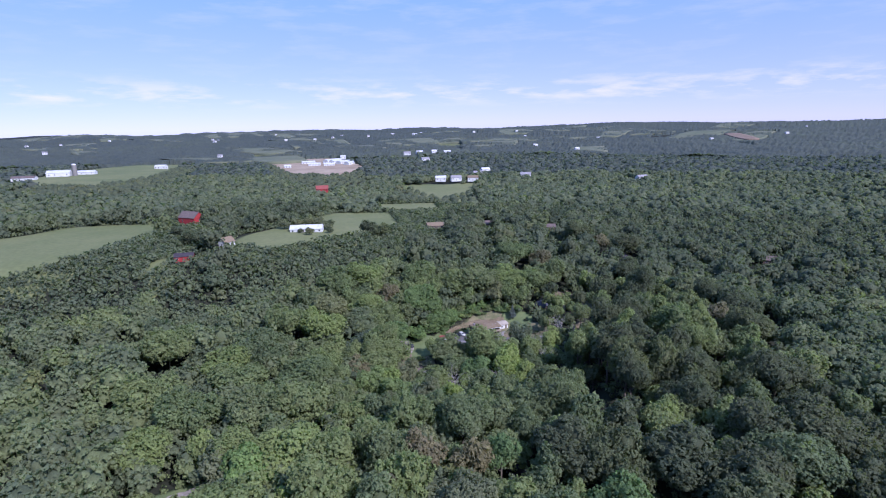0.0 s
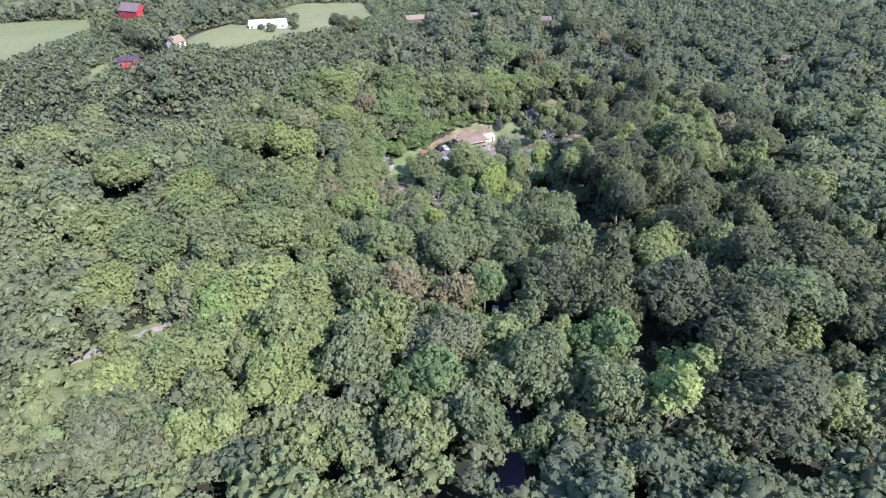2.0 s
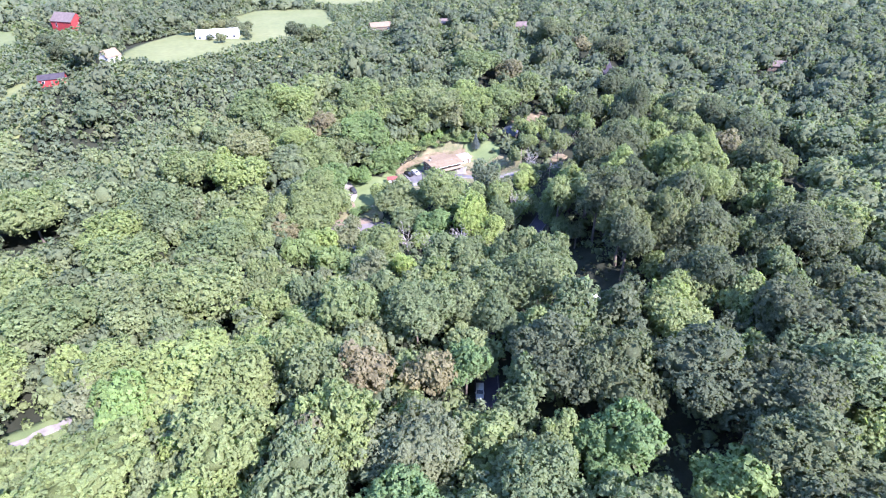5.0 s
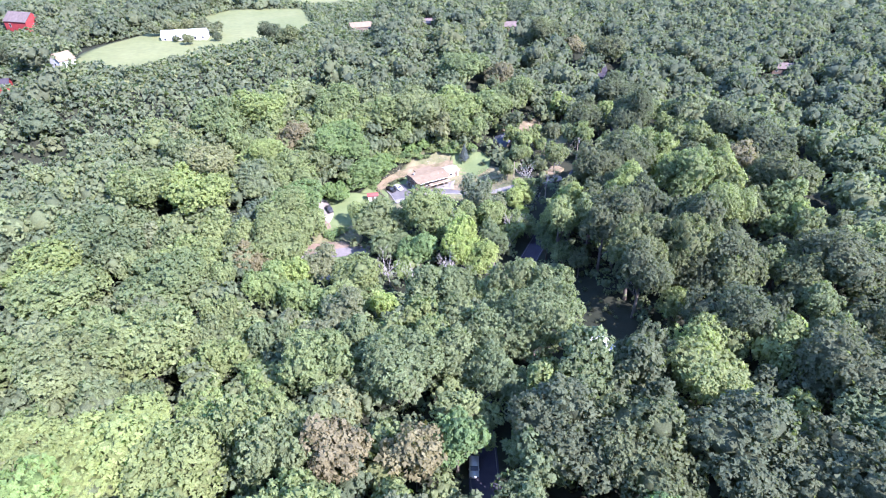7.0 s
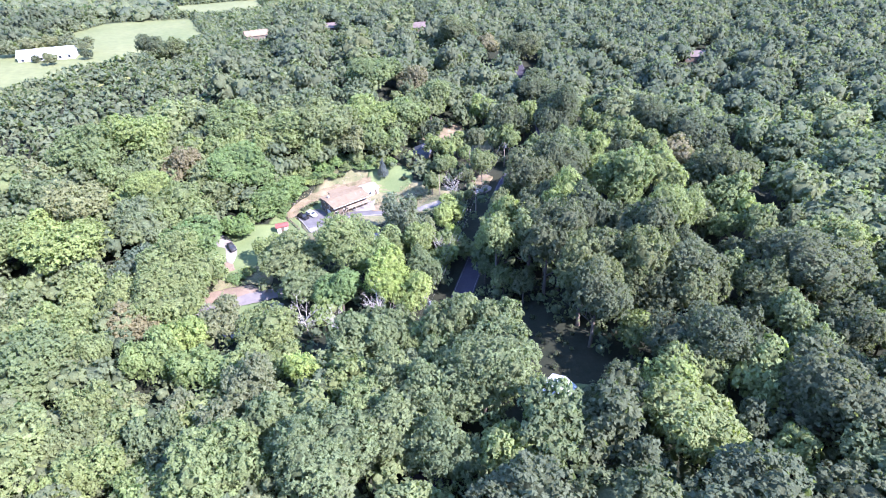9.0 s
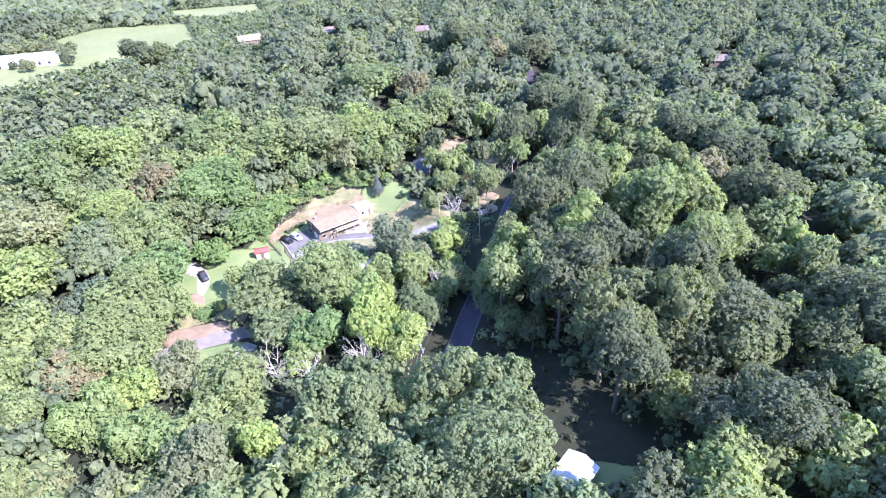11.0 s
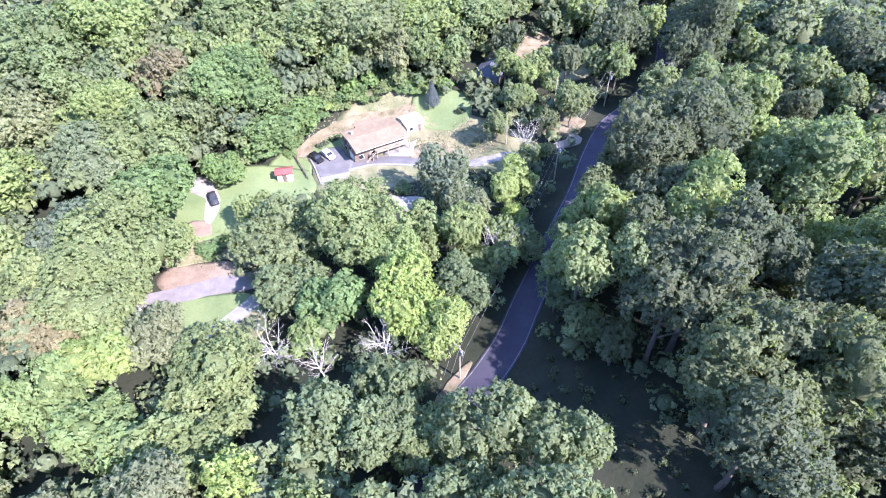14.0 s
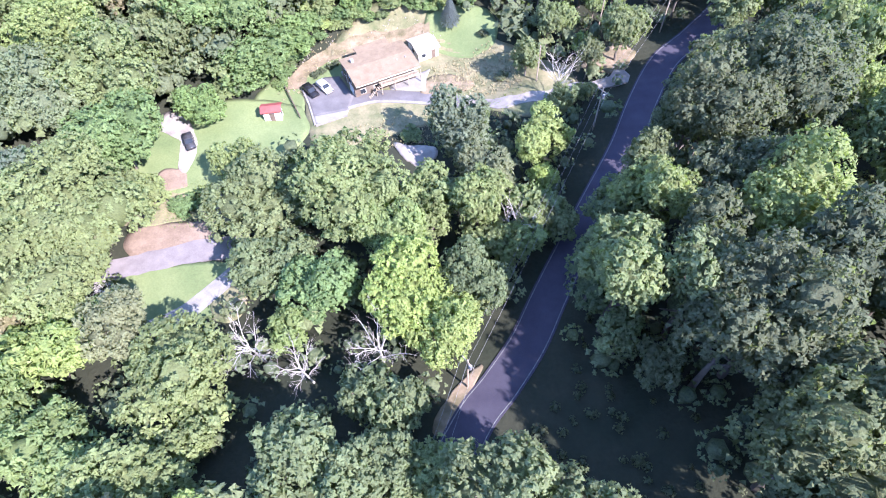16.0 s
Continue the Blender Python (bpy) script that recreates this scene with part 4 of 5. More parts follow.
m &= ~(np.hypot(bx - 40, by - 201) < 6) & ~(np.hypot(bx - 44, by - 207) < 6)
# the dark leaf colour adds to the shade here
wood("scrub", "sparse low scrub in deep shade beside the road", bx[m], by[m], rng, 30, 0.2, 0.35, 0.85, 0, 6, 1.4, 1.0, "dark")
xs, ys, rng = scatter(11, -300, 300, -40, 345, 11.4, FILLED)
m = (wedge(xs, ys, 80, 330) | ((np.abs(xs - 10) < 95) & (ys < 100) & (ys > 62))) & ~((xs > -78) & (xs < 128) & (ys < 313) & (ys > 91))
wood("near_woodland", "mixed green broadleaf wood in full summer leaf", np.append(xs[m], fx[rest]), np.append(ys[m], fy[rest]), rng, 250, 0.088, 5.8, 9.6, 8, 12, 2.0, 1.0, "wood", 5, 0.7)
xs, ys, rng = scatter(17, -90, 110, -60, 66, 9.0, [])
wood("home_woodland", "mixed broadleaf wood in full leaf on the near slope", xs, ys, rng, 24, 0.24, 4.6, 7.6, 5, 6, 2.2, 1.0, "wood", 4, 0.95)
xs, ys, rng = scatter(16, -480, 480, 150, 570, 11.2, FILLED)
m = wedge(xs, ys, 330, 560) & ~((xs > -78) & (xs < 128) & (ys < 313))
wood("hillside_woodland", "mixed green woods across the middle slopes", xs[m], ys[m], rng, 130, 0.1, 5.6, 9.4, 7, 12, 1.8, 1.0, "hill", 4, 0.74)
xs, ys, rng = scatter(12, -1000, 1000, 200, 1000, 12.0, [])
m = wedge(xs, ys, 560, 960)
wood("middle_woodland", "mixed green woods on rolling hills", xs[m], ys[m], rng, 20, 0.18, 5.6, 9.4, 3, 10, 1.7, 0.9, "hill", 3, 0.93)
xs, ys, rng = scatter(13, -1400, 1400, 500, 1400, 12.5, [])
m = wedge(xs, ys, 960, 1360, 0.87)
wood("far_woodland", "dark green woods far off over the hills", xs[m], ys[m], rng, 6, 0.34, 5.5, 9.0, 0, 8, 1.2, 0.75, "hazed_canopy", 2, 0.95)


def far_canopy(name, label, near, far, steps, turns, seed):
    """The roof of far woods as one rough sheet, with treetops along it and gaps where fields lie."""
    rng = np.random.default_rng(seed)
    d = 1 / np.linspace(1 / near, 1 / far, steps)
    a = np.linspace(-0.82, 0.80, turns)
    D, A = np.meshgrid(d, a, indexing="ij")
    D = D * (1 + rng.uniform(-0.3, 0.3, D.shape) * np.gradient(d)[:, None] / d[:, None])
    X, Y = D * np.sin(A), D * np.cos(A)
    # treetops of 9 to 16 m across along each row, and whole stands that rise above the rest
    H = np.zeros_like(X)
    for i in range(steps):
        u, top = a * d[i], 0.0
        for width, high_m in ((9.0, 3.5), (16.0, 3.0)):
            q = u / width + rng.uniform(0, 99)
            k = np.floor(q).astype(int)
            lift = rng.random(k.max() - k.min() + 1)[k - k.min()]
            top = top + lift * high_m * np.sqrt(np.maximum(0, 1 - (2 * (q - k) - 1) ** 2))
        H[i] = top
    stand = 3.5 * np.sin(X / 61 + 2 * np.sin(Y / 140)) * np.sin(Y / 83 + X / 210) + 2.5 * np.sin(X / 23 + Y / 57)
    H = 5.0 + H + np.maximum(stand, -3)
    bare = open_land(X.ravel(), Y.ravel(), False).reshape(X.shape)
    edge = open_land(X.ravel(), Y.ravel()).reshape(X.shape) & ~bare
    H = np.where(bare, -3.0, np.where(edge, np.minimum(H * 0.4, 4.5), H))
    Z = ground_z(X, Y) + H
    j, i = np.meshgrid(np.arange(steps - 1), np.arange(turns - 1), indexing="ij")
    q = (j * turns + i).ravel()
    faces = np.stack([q, q + 1, q + turns + 1, q + turns], 1)
    me = bpy.data.meshes.new(name)
    me.vertices.add(X.size)
    me.vertices.foreach_set("co", np.stack([X, Y, Z], 2).ravel())
    me.loops.add(faces.size)
    me.loops.foreach_set("vertex_index", faces.ravel().astype(np.int32))
    me.polygons.add(len(faces))
    me.polygons.foreach_set("loop_start", (np.arange(len(faces)) * 4).astype(np.int32))
    me.update(calc_edges=True)
    cell = np.floor(X / 11).astype(int) * 7919 + np.floor(Y / 40).astype(int) * 104729
    tone = ((cell * 2654435761) % 1000) / 1000 * 0.55 + 0.25 + 0.2 * np.sin(X / 190 + 1.3 * np.sin(Y / 260)) * np.sin(Y / 310 + 0.7)
    me.attributes.new("tint", "FLOAT", "POINT").data.foreach_set("value", np.clip(tone, 0.02, 0.97).ravel().astype(np.float32))
    return tagged(hang(name, me, LEAF["hazed_canopy"]), label, "woodland", "", "stuff")


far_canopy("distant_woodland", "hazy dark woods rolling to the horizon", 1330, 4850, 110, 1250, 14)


# ---- buildings ----
def at(x, y, rot=0.0, lift=0.0):
    return Matrix.Translation((x, y, high(x, y) + lift)) @ Matrix.Rotation(radians(rot), 4, "Z")


def roof_sheet(bm, length, width, rise, over=0.4, thick=0.18):
    """A gable roof with its ridge along x, its eaves at z = 0."""
    w, s = width / 2 + over, rise / (width / 2)
    out = [(-w, -over * s), (0, rise), (w, -over * s), (w, -over * s + thick), (0, rise + thick), (-w, -over * s + thick)]
    prism(bm, out, -length / 2 - over, length / 2 + over)
    bmesh.ops.rotate(bm, verts=bm.verts[:], matrix=Matrix.Rotation(radians(90), 3, "Z"))
    return bm


def gable_body(bm, length, width, height, rise, base=-1.5):
    w = width / 2
    prism(bm, [(-w, base), (w, base), (w, height), (0, height + rise), (-w, height)], -length / 2, length / 2)
    bmesh.ops.rotate(bm, verts=bm.verts[:], matrix=Matrix.Rotation(radians(90), 3, "Z"))
    return bm


def pane(parent, x, y, z, w, h, side, frame_m=None):
    """A framed window on a wall: side 'f'/'b' faces -y/+y, 'l'/'r' faces -x/+x."""
    frame_m = frame_m or WHITE
    d = {"f": (0, -1), "b": (0, 1), "l": (-1, 0), "r": (1, 0)}[side]
    e = 0.04
    if d[0] == 0:
        win = boxed("window", (x - w / 2 - 0.08, y, z - 0.08), (x + w / 2 + 0.08, y + d[1] * e, z + h + 0.08), frame_m, parent)
        boxed("glass", (x - w / 2, y + d[1] * e, z), (x + w / 2, y + d[1] * (e + 0.02), z + h), GLASS, win)
    else:
        win = boxed("window", (x, y - w / 2 - 0.08, z - 0.08), (x + d[0] * e, y + w / 2 + 0.08, z + h + 0.08), frame_m, parent)
        boxed("glass", (x + d[0] * e, y - w / 2, z), (x + d[0] * (e + 0.02), y + w / 2, z + h), GLASS, win)
    return win


def gabled(name, label, category, x, y, rot, length, width, height, rise, wall_m, roof_m, windows=3, door="f", group="", lift=0.0):
    h = thing(name, at(x, y, rot, lift), label, category, group)
    part("wall", gable_body(bmesh.new(), length, width, height, rise), wall_m, h)
    part("roof", roof_sheet(bmesh.new(), length, width, rise), roof_m, h).location.z = height
    for i in range(windows):
        u = (i + 0.5) / windows * length - length / 2
        for side, yy in (("f", -width / 2), ("b", width / 2)):
            if not (side == door and i == windows // 2):
                pane(h, u, yy, height * 0.4, min(1.2, length / windows * 0.4), height * 0.35, side)
    if door:
        yy = -width / 2 if door == "f" else width / 2
        e = -0.05 if door == "f" else 0.05
        u = (windows // 2 + 0.5) / max(windows, 1) * length - length / 2
        boxed("door", (u - 0.5, yy, 0), (u + 0.5, yy + e, min(2.1, height * 0.85)), BROWN, h)
    pane(h, length / 2, 0, height * 0.4, 1.0, height * 0.35, "r")
    pane(h, -length / 2, 0, height * 0.4, 1.0, height * 0.35, "l")
    return h


def ranch_house():
    """The raised house on the cut pad: its front stands over a deck, its back against the bank."""
    h = thing("house", at(20.3, 274.3, 23), "long raised ranch house with a tan shingle roof and front deck", "house")
    L, W, H = 14.4, 7.6, 4.6
    part("wall", gable_body(bmesh.new(), L, W, H, 0.3), TAN, h)
    r = part("roof", roof_sheet(bmesh.new(), L - 0.5, W + 1.8, 0.55, 0.5), SHINGLE, h)
    r.location = (0, -0.9, H + 0.02)
    for k in range(15):
        z = 0.55 - (k + 0.5) * 0.55 / 15
        for side in (-1, 1):
            yy = side * (k + 0.5) * 4.7 / 15
            boxed("shingle_course", (-L / 2 - 0.18, yy - 0.015, z + 0.17), (L / 2 + 0.18, yy + 0.015, z + 0.2), SHINGLE, r)
    boxed("ridge_cap", (-L / 2 - 0.19, -0.18, 0.7), (L / 2 + 0.19, 0.18, 0.77), SHINGLE, r, 0.03)
    boxed("gutter", (-L / 2 - 0.2, -6.24, H - 0.2), (L / 2 + 0.2, -6.12, H - 0.04), WHITE, h, 0.02, "white gutter")
    # gable cladding with garage door and windows
    boxed("gable_cladding", (-L / 2 - 0.03, -W / 2, 2.5), (-L / 2, W / 2, H), BROWN, h, 0, "dark brown gable cladding")
    g = boxed("garage_door", (-L / 2 - 0.06, -3.2, 0), (-L / 2, -0.6, 2.2), WHITE, h, 0.0, "white garage door")
    for k in range(4):
        boxed("panel", (-L / 2 - 0.09, -3.1, 0.1 + k * 0.53), (-L / 2 - 0.06, -0.7, 0.56 + k * 0.53), WHITE, g, 0.01)
    pane(h, -L / 2, 1.8, 0.9, 1.2, 1.1, "l")
    pane(h, -L / 2 - 0.03, 1.2, 3.0, 1.3, 1.1, "l")
    pane(h, -L / 2 - 0.03, -1.8, 3.0, 1.3, 1.1, "l")
    for u in (-6.2, -4.2, 0.8, 3.2, 6.0):
        pane(h, u, -W / 2, 3.0, 1.4, 1.1, "f")
    for u in (-5.4, -2.2, 1.5, 4.5):
        pane(h, u, -W / 2, 0.7, 1.2, 1.1, "f")
    boxed("door", (-1.3, -W / 2 - 0.05, 2.4), (-0.3, -W / 2, 4.5), BROWN, h, 0.0, "brown front door")
    boxed("door", (-7.0, -W / 2 - 0.05, 0), (-6.0, -W / 2, 2.1), BROWN, h)
    # deck with posts and rail along the front
    d = boxed("deck", (-1.8, -W / 2 - 2.0, 2.22), (L / 2, -W / 2, 2.4), TIMBER, h, 0.0, "weathered timber deck")
    for k in range(9):
        boxed("board", (-1.8 + 0.02, -W / 2 - 1.98 + k * 0.22, 2.4), (L / 2 - 0.02, -W / 2 - 1.79 + k * 0.22, 2.43), TIMBER, d)
    for u in (-1.7, 1.4, 4.5, 7.5):
        boxed("post", (u - 0.08, -W / 2 - 1.95, -0.3), (u + 0.08, -W / 2 - 1.79, 3.35), TIMBER, d)
    for z in (2.75, 3.05, 3.33):
        boxed("rail", (-1.78, -W / 2 - 1.9, z - 0.03), (L / 2, -W / 2 - 1.84, z + 0.03), TIMBER, d)
    # outside steps
    st = boxed("stair", (-3.0, -W / 2 - 1.9, -0.1), (-2.9, -W / 2 - 1.0, 2.3), TIMBER, h)
    for k in range(8):
        boxed("step", (-4.6 + k * 0.35, -W / 2 - 1.9, 0.25 + k * 0.27), (-4.3 + k * 0.35, -W / 2 - 1.0, 0.29 + k * 0.27), TIMBER, st)
    boxed("porch_slab", (-7.6, -W / 2 - 2.2, -0.2), (-4.9, -W / 2, 0.14), CONCRETE, h, 0.02, "pale concrete porch slab")
    part("rear_wing", gable_body(bmesh.new(), 7.2, 2.6, H - 0.1, 0.1), TAN, h).location = (0.7, W / 2 + 1.2, 0)
    boxed("wing_roof", (-3.2, W / 2 - 0.2, H + 0.0), (4.6, W / 2 + 2.9, H + 0.2), SHINGLE, h, 0.03)
    boxed("chimney", (-5.6, 1.2, H + 0.2), (-4.9, 1.9, H + 1.2), GREYROOF, h, 0.02, "grey chimney stack")
    boxed("roof_vent", (3.4, -1.7, 0.4), (3.7, -1.4, 0.75), GREYROOF, r)
    boxed("roof_vent", (5.4, -1.7, 0.4), (5.7, -1.4, 0.75), GREYROOF, r)
    boxed("heat_pump", (-7.2, W / 2 + 0.6, -0.1), (-6.2, W / 2 + 1.5, 1.0), GREYROOF, h, 0.05, "dark heat pump box")
    return h


ranch_house()
gabled("shed", "white utility shed with a low cream roof", "shed", 30.3, 282.6, 24, 5.0, 5.6, 2.5, 0.8, WHITE, CREAMROOF, 2)
sh = gabled("garden_shed", "small white garden shed with a red roof", "shed", -1.8, 262.8, 4, 3.5, 2.2, 2.7, 0.45, WHITE, REDROOF, 1)
boxed("ramp", (-0.8, -2.5, -0.2), (0.8, -1.45, 0.12), TIMBER, sh)
gabled("house", "small house with a blue-grey roof under trees", "house", 53.5, 294, 62, 10, 7, 2.8, 1.9, TAN, BLUEROOF, 3)
gabled("shed", "low shed with a white metal roof beside the road", "shed", 51.5, 165.5, 35, 6.5, 5, 2.4, 0.9, WHITE, METALROOF, 2)
gabled("house", "brown house with a brown roof in the woods", "house", 218, 352, -20, 12, 8, 3, 2, BROWN, BROWNROOF, 3)
patch("patio", [(70, 296), (70, 303), (78, 304), (79, 297)], CONCRETE, 0.15, "pale concrete apron beside a wooded drive", 5, 0.2)
patch("lawn", [(64, 296), (68, 307), (80, 309), (86, 300), (82, 291), (72, 290)], DRYGRASS, 0.20, "dry grass clearing round the apron", 8)
patch("bare_earth", [(54.5, 300.5), (60, 300), (68, 305.5), (77, 311), (73, 317), (63, 311.5), (55, 306)], BANK, 0.3, "tan cut bank above a small house", 8, 0.5)
patch("bare_earth", [(64, 268), (69, 273), (75, 271.5), (71, 265.5)], BANK, 0.24, "bare tan earth at the mouth of the drive", 6, 1.3)
patch("lawn", [(53, 168), (55, 161), (59, 158.4), (65, 158.6), (65, 163), (60, 166)], LAWN, 0.20, "mown grass beside the low white shed", 8)
patch("gravel_yard", [(-25.4, 260.6), (-23.6, 265), (-19.4, 262.6), (-17.2, 258), (-16.4, 254.6), (-17.6, 249), (-19.4, 250.4), (-19, 255), (-21.6, 258.4)], GRAVEL, 0.26, "pale gravel parking patch on the lawn", 6, 0.3)
patch("lawn", [(110, 346), (110, 358), (122, 361), (126, 352), (120, 344)], LAWN, 0.22, "small lawn clearing among trees", 8)

# kerbs and low walls of the drive
kerb = ribbon("kerb", [(37.6, 262.6), (31.2, 264.4), (22, 266.1), (17.4, 265.9), (13.6, 264.6)], 0.75, CONCRETE, 0.36)
tagged(kerb, "pale concrete kerb along the curved driveway", "kerb", "", "structure")


def low_wall(pts, height, label):
    w = thing("retaining_wall", Matrix(), label, "wall")
    for (x0, y0), (x1, y1) in zip(pts, pts[1:]):
        n = max(1, int(math.hypot(x1 - x0, y1 - y0) / 0.8))
        for course in range(2):
            for k in range(n):
                a, b = k / n, (k + 0.97) / n
                p, q = Vector((x0 + (x1 - x0) * a, y0 + (y1 - y0) * a)), Vector((x0 + (x1 - x0) * b, y0 + (y1 - y0) * b))
                m = Matrix.Translation((*((p + q) / 2), high(*((p + q) / 2)) + (course - 0.4) * height / 2)) @ Matrix.Rotation(math.atan2(q.y - p.y, q.x - p.x), 4, "Z")
                d = (q - p).length / 2
                part("block", box(bmesh.new(), (-d, -0.2, -height / 4), (d, 0.2, height / 4 - 0.01), 0.03, m), CONCRETE, w)
    return w


low_wall([(7.1, 259.7), (13.5, 262.4)], 1.0, "low pale block wall below the parking pad")
low_wall([(3.3, 271.6), (5.1, 266.6), (7.0, 259.8)], 0.9, "low block wall at the end of the pad")
slab = patch("patio", [(22.3, 271.0), (28.5, 274.6), (31.6, 276.2), (30.6, 273.0), (30.2, 268.6), (22.7, 269.9)], CONCRETE, 0.3, "white concrete apron under the deck", 5, 0.0, curved=False)
fence = thing("fence", Matrix(), "dark weathered timber fence between lawn and yard", "fence")
fa, fb = Vector((-2.2, 276.5)), Vector((3.6, 262.5))
for k in range(9):
    p = fa.lerp(fb, k / 8)
    z = high(p.x, p.y)
    boxed("post", (p.x - 0.07, p.y - 0.07, z - 0.3), (p.x + 0.07, p.y + 0.07, z + 1.3), BROWN, fence)
    if k < 8:
        q = fa.lerp(fb, (k + 1) / 8)
        for u in (0.4, 0.8, 1.15):
            part("rail", tube(bmesh.new(), (p.x, p.y, z + u), (q.x, q.y, high(q.x, q.y) + u), 0.06, 0.06, 5), BROWN, fence)


# ---- cars ----
def car(label, x, y, rot, paint, kind="suv", lift=0.18):
    c = thing("car", at(x, y, rot, lift), label, "car", "parked cars")
    side = [(-2.25, 0.35), (2.25, 0.35), (2.3, 0.75), (2.1, 0.95), (1.15, 1.05), (0.45, 1.62), (-1.75, 1.66), (-2.2, 1.05), (-2.3, 0.7)]
    bm = prism(bmesh.new(), side, -0.9, 0.9)
    bmesh.ops.bevel(bm, geom=bm.edges[:], offset=0.07, segments=2, affect="EDGES")
    body = part("body", bm, paint, c, "", True)
    bm = prism(bmesh.new(), [(1.12, 1.08), (0.5, 1.58), (0.42, 1.6), (1.02, 1.08)], -0.72, 0.72)
    part("windscreen", bm, GLASS, body)
    for sy in (-0.905, 0.905):
        bm = prism(bmesh.new(), [(0.85, 1.1), (0.35, 1.5), (-1.6, 1.52), (-1.95, 1.1)], sy - 0.01, sy + 0.01)
        part("side_window", bm, GLASS, body)
    bm = prism(bmesh.new(), [(-2.18, 1.1), (-1.84, 1.56), (-1.8, 1.56), (-2.12, 1.1)], -0.7, 0.7)
    part("rear_window", bm, GLASS, body)
    for wx in (-1.4, 1.4):
        for wy in (-0.82, 0.82):
            w = part("wheel", tube(bmesh.new(), (wx, wy - 0.11, 0.33), (wx, wy + 0.11, 0.33), 0.34, 0.34, 14), RUBBER, c)
            part("rim", tube(bmesh.new(), (wx, wy - 0.125, 0.33), (wx, wy + 0.125, 0.33), 0.2, 0.2, 10), SILVERCAR, w)
    for wy in (-0.65, 0.65):
        boxed("headlight", (2.24, wy - 0.18, 0.68), (2.33, wy + 0.18, 0.84), GLASS, body)
        boxed("tail_light", (-2.32, wy - 0.14, 0.7), (-2.25, wy + 0.14, 0.95), REDROOF, body)
    for wy in (-1.0, 1.0):
        boxed("mirror", (0.75, wy - 0.1, 1.05), (0.95, wy + 0.1, 1.2), paint, body, 0.02)
    return c


car("black sport utility car parked on the asphalt pad", 5.2, 270.4, -52, BLACKCAR)
car("white car parked on the asphalt pad", 8.2, 271.4, -52, METALROOF)
car("dark grey car parked on pale gravel by the lawn", -17.9, 256.2, -68, GREYCAR)
car("silver car on the shaded road under trees", 18.4, 138.5, 262, METALROOF)

# ---- poles and wires ----
def pole(x, y, h, label, arm=None):
    p = thing("utility_pole", at(x, y), label, "utility pole", "utility poles")
    part("shaft", tube(bmesh.new(), (0, 0, -0.5), (0, 0, h), 0.16, 0.11, 8), TIMBER, p)
    if arm is not None:
        a = part("crossarm", box(bmesh.new(), (-1.2, -0.06, h - 0.75), (1.2, 0.06, h - 0.6), 0.01, Matrix.Rotation(radians(arm), 4, "Z")), TIMBER, p)
        for u in (-1.05, 0.0, 1.05):
            q = Matrix.Rotation(radians(arm), 3, "Z") @ Vector((u, 0, 0))
            part("insulator", tube(bmesh.new(), (q.x, q.y, h - 0.6), (q.x, q.y, h - 0.42), 0.05, 0.04, 6), CONCRETE, a)
        t = part("transformer", tube(bmesh.new(), (0.3, -0.3, h - 2.2), (0.3, -0.3, h - 1.3), 0.24, 0.24, 10), SILVERCAR, p, "grey transformer can")
    return p


POLES = [(17.5, 160, 10, -60), (33.7, 201.1, 9.5, -55), (62, 250, 10, -55), (81.7, 276, 10, -50)]
for x, y, h, arm in POLES:
    pole(x, y, h, "weathered timber utility pole beside the road", arm)
pole(53.5, 265.5, 8.5, "weathered timber service pole above the drive")
pole(69, 279, 8.5, "weathered timber service pole at a clearing")
for k in range(3):
    for (x0, y0, h0, a0), (x1, y1, h1, a1) in zip(POLES, POLES[1:]):
        off = (k - 1) * 1.0
        d = Vector((x1 - x0, y1 - y0)).normalized()
        n = Vector((d.y, -d.x)) * off
        p, q = Vector((x0 + n.x, y0 + n.y, high(x0, y0) + h0 - 0.45)), Vector((x1 + n.x, y1 + n.y, high(x1, y1) + h1 - 0.45))
        bm = bmesh.new()
        prev = p
        for i in range(1, 13):
            t = i / 12
            c = p.lerp(q, t) - Vector((0, 0, 4 * t * (1 - t) * 0.9))
            tube(bm, prev, c, 0.016, 0.016, 4)
            prev = c
        tagged(part("power_line", bm, WIRE), "thin overhead power line between timber poles", "power line", "power lines")


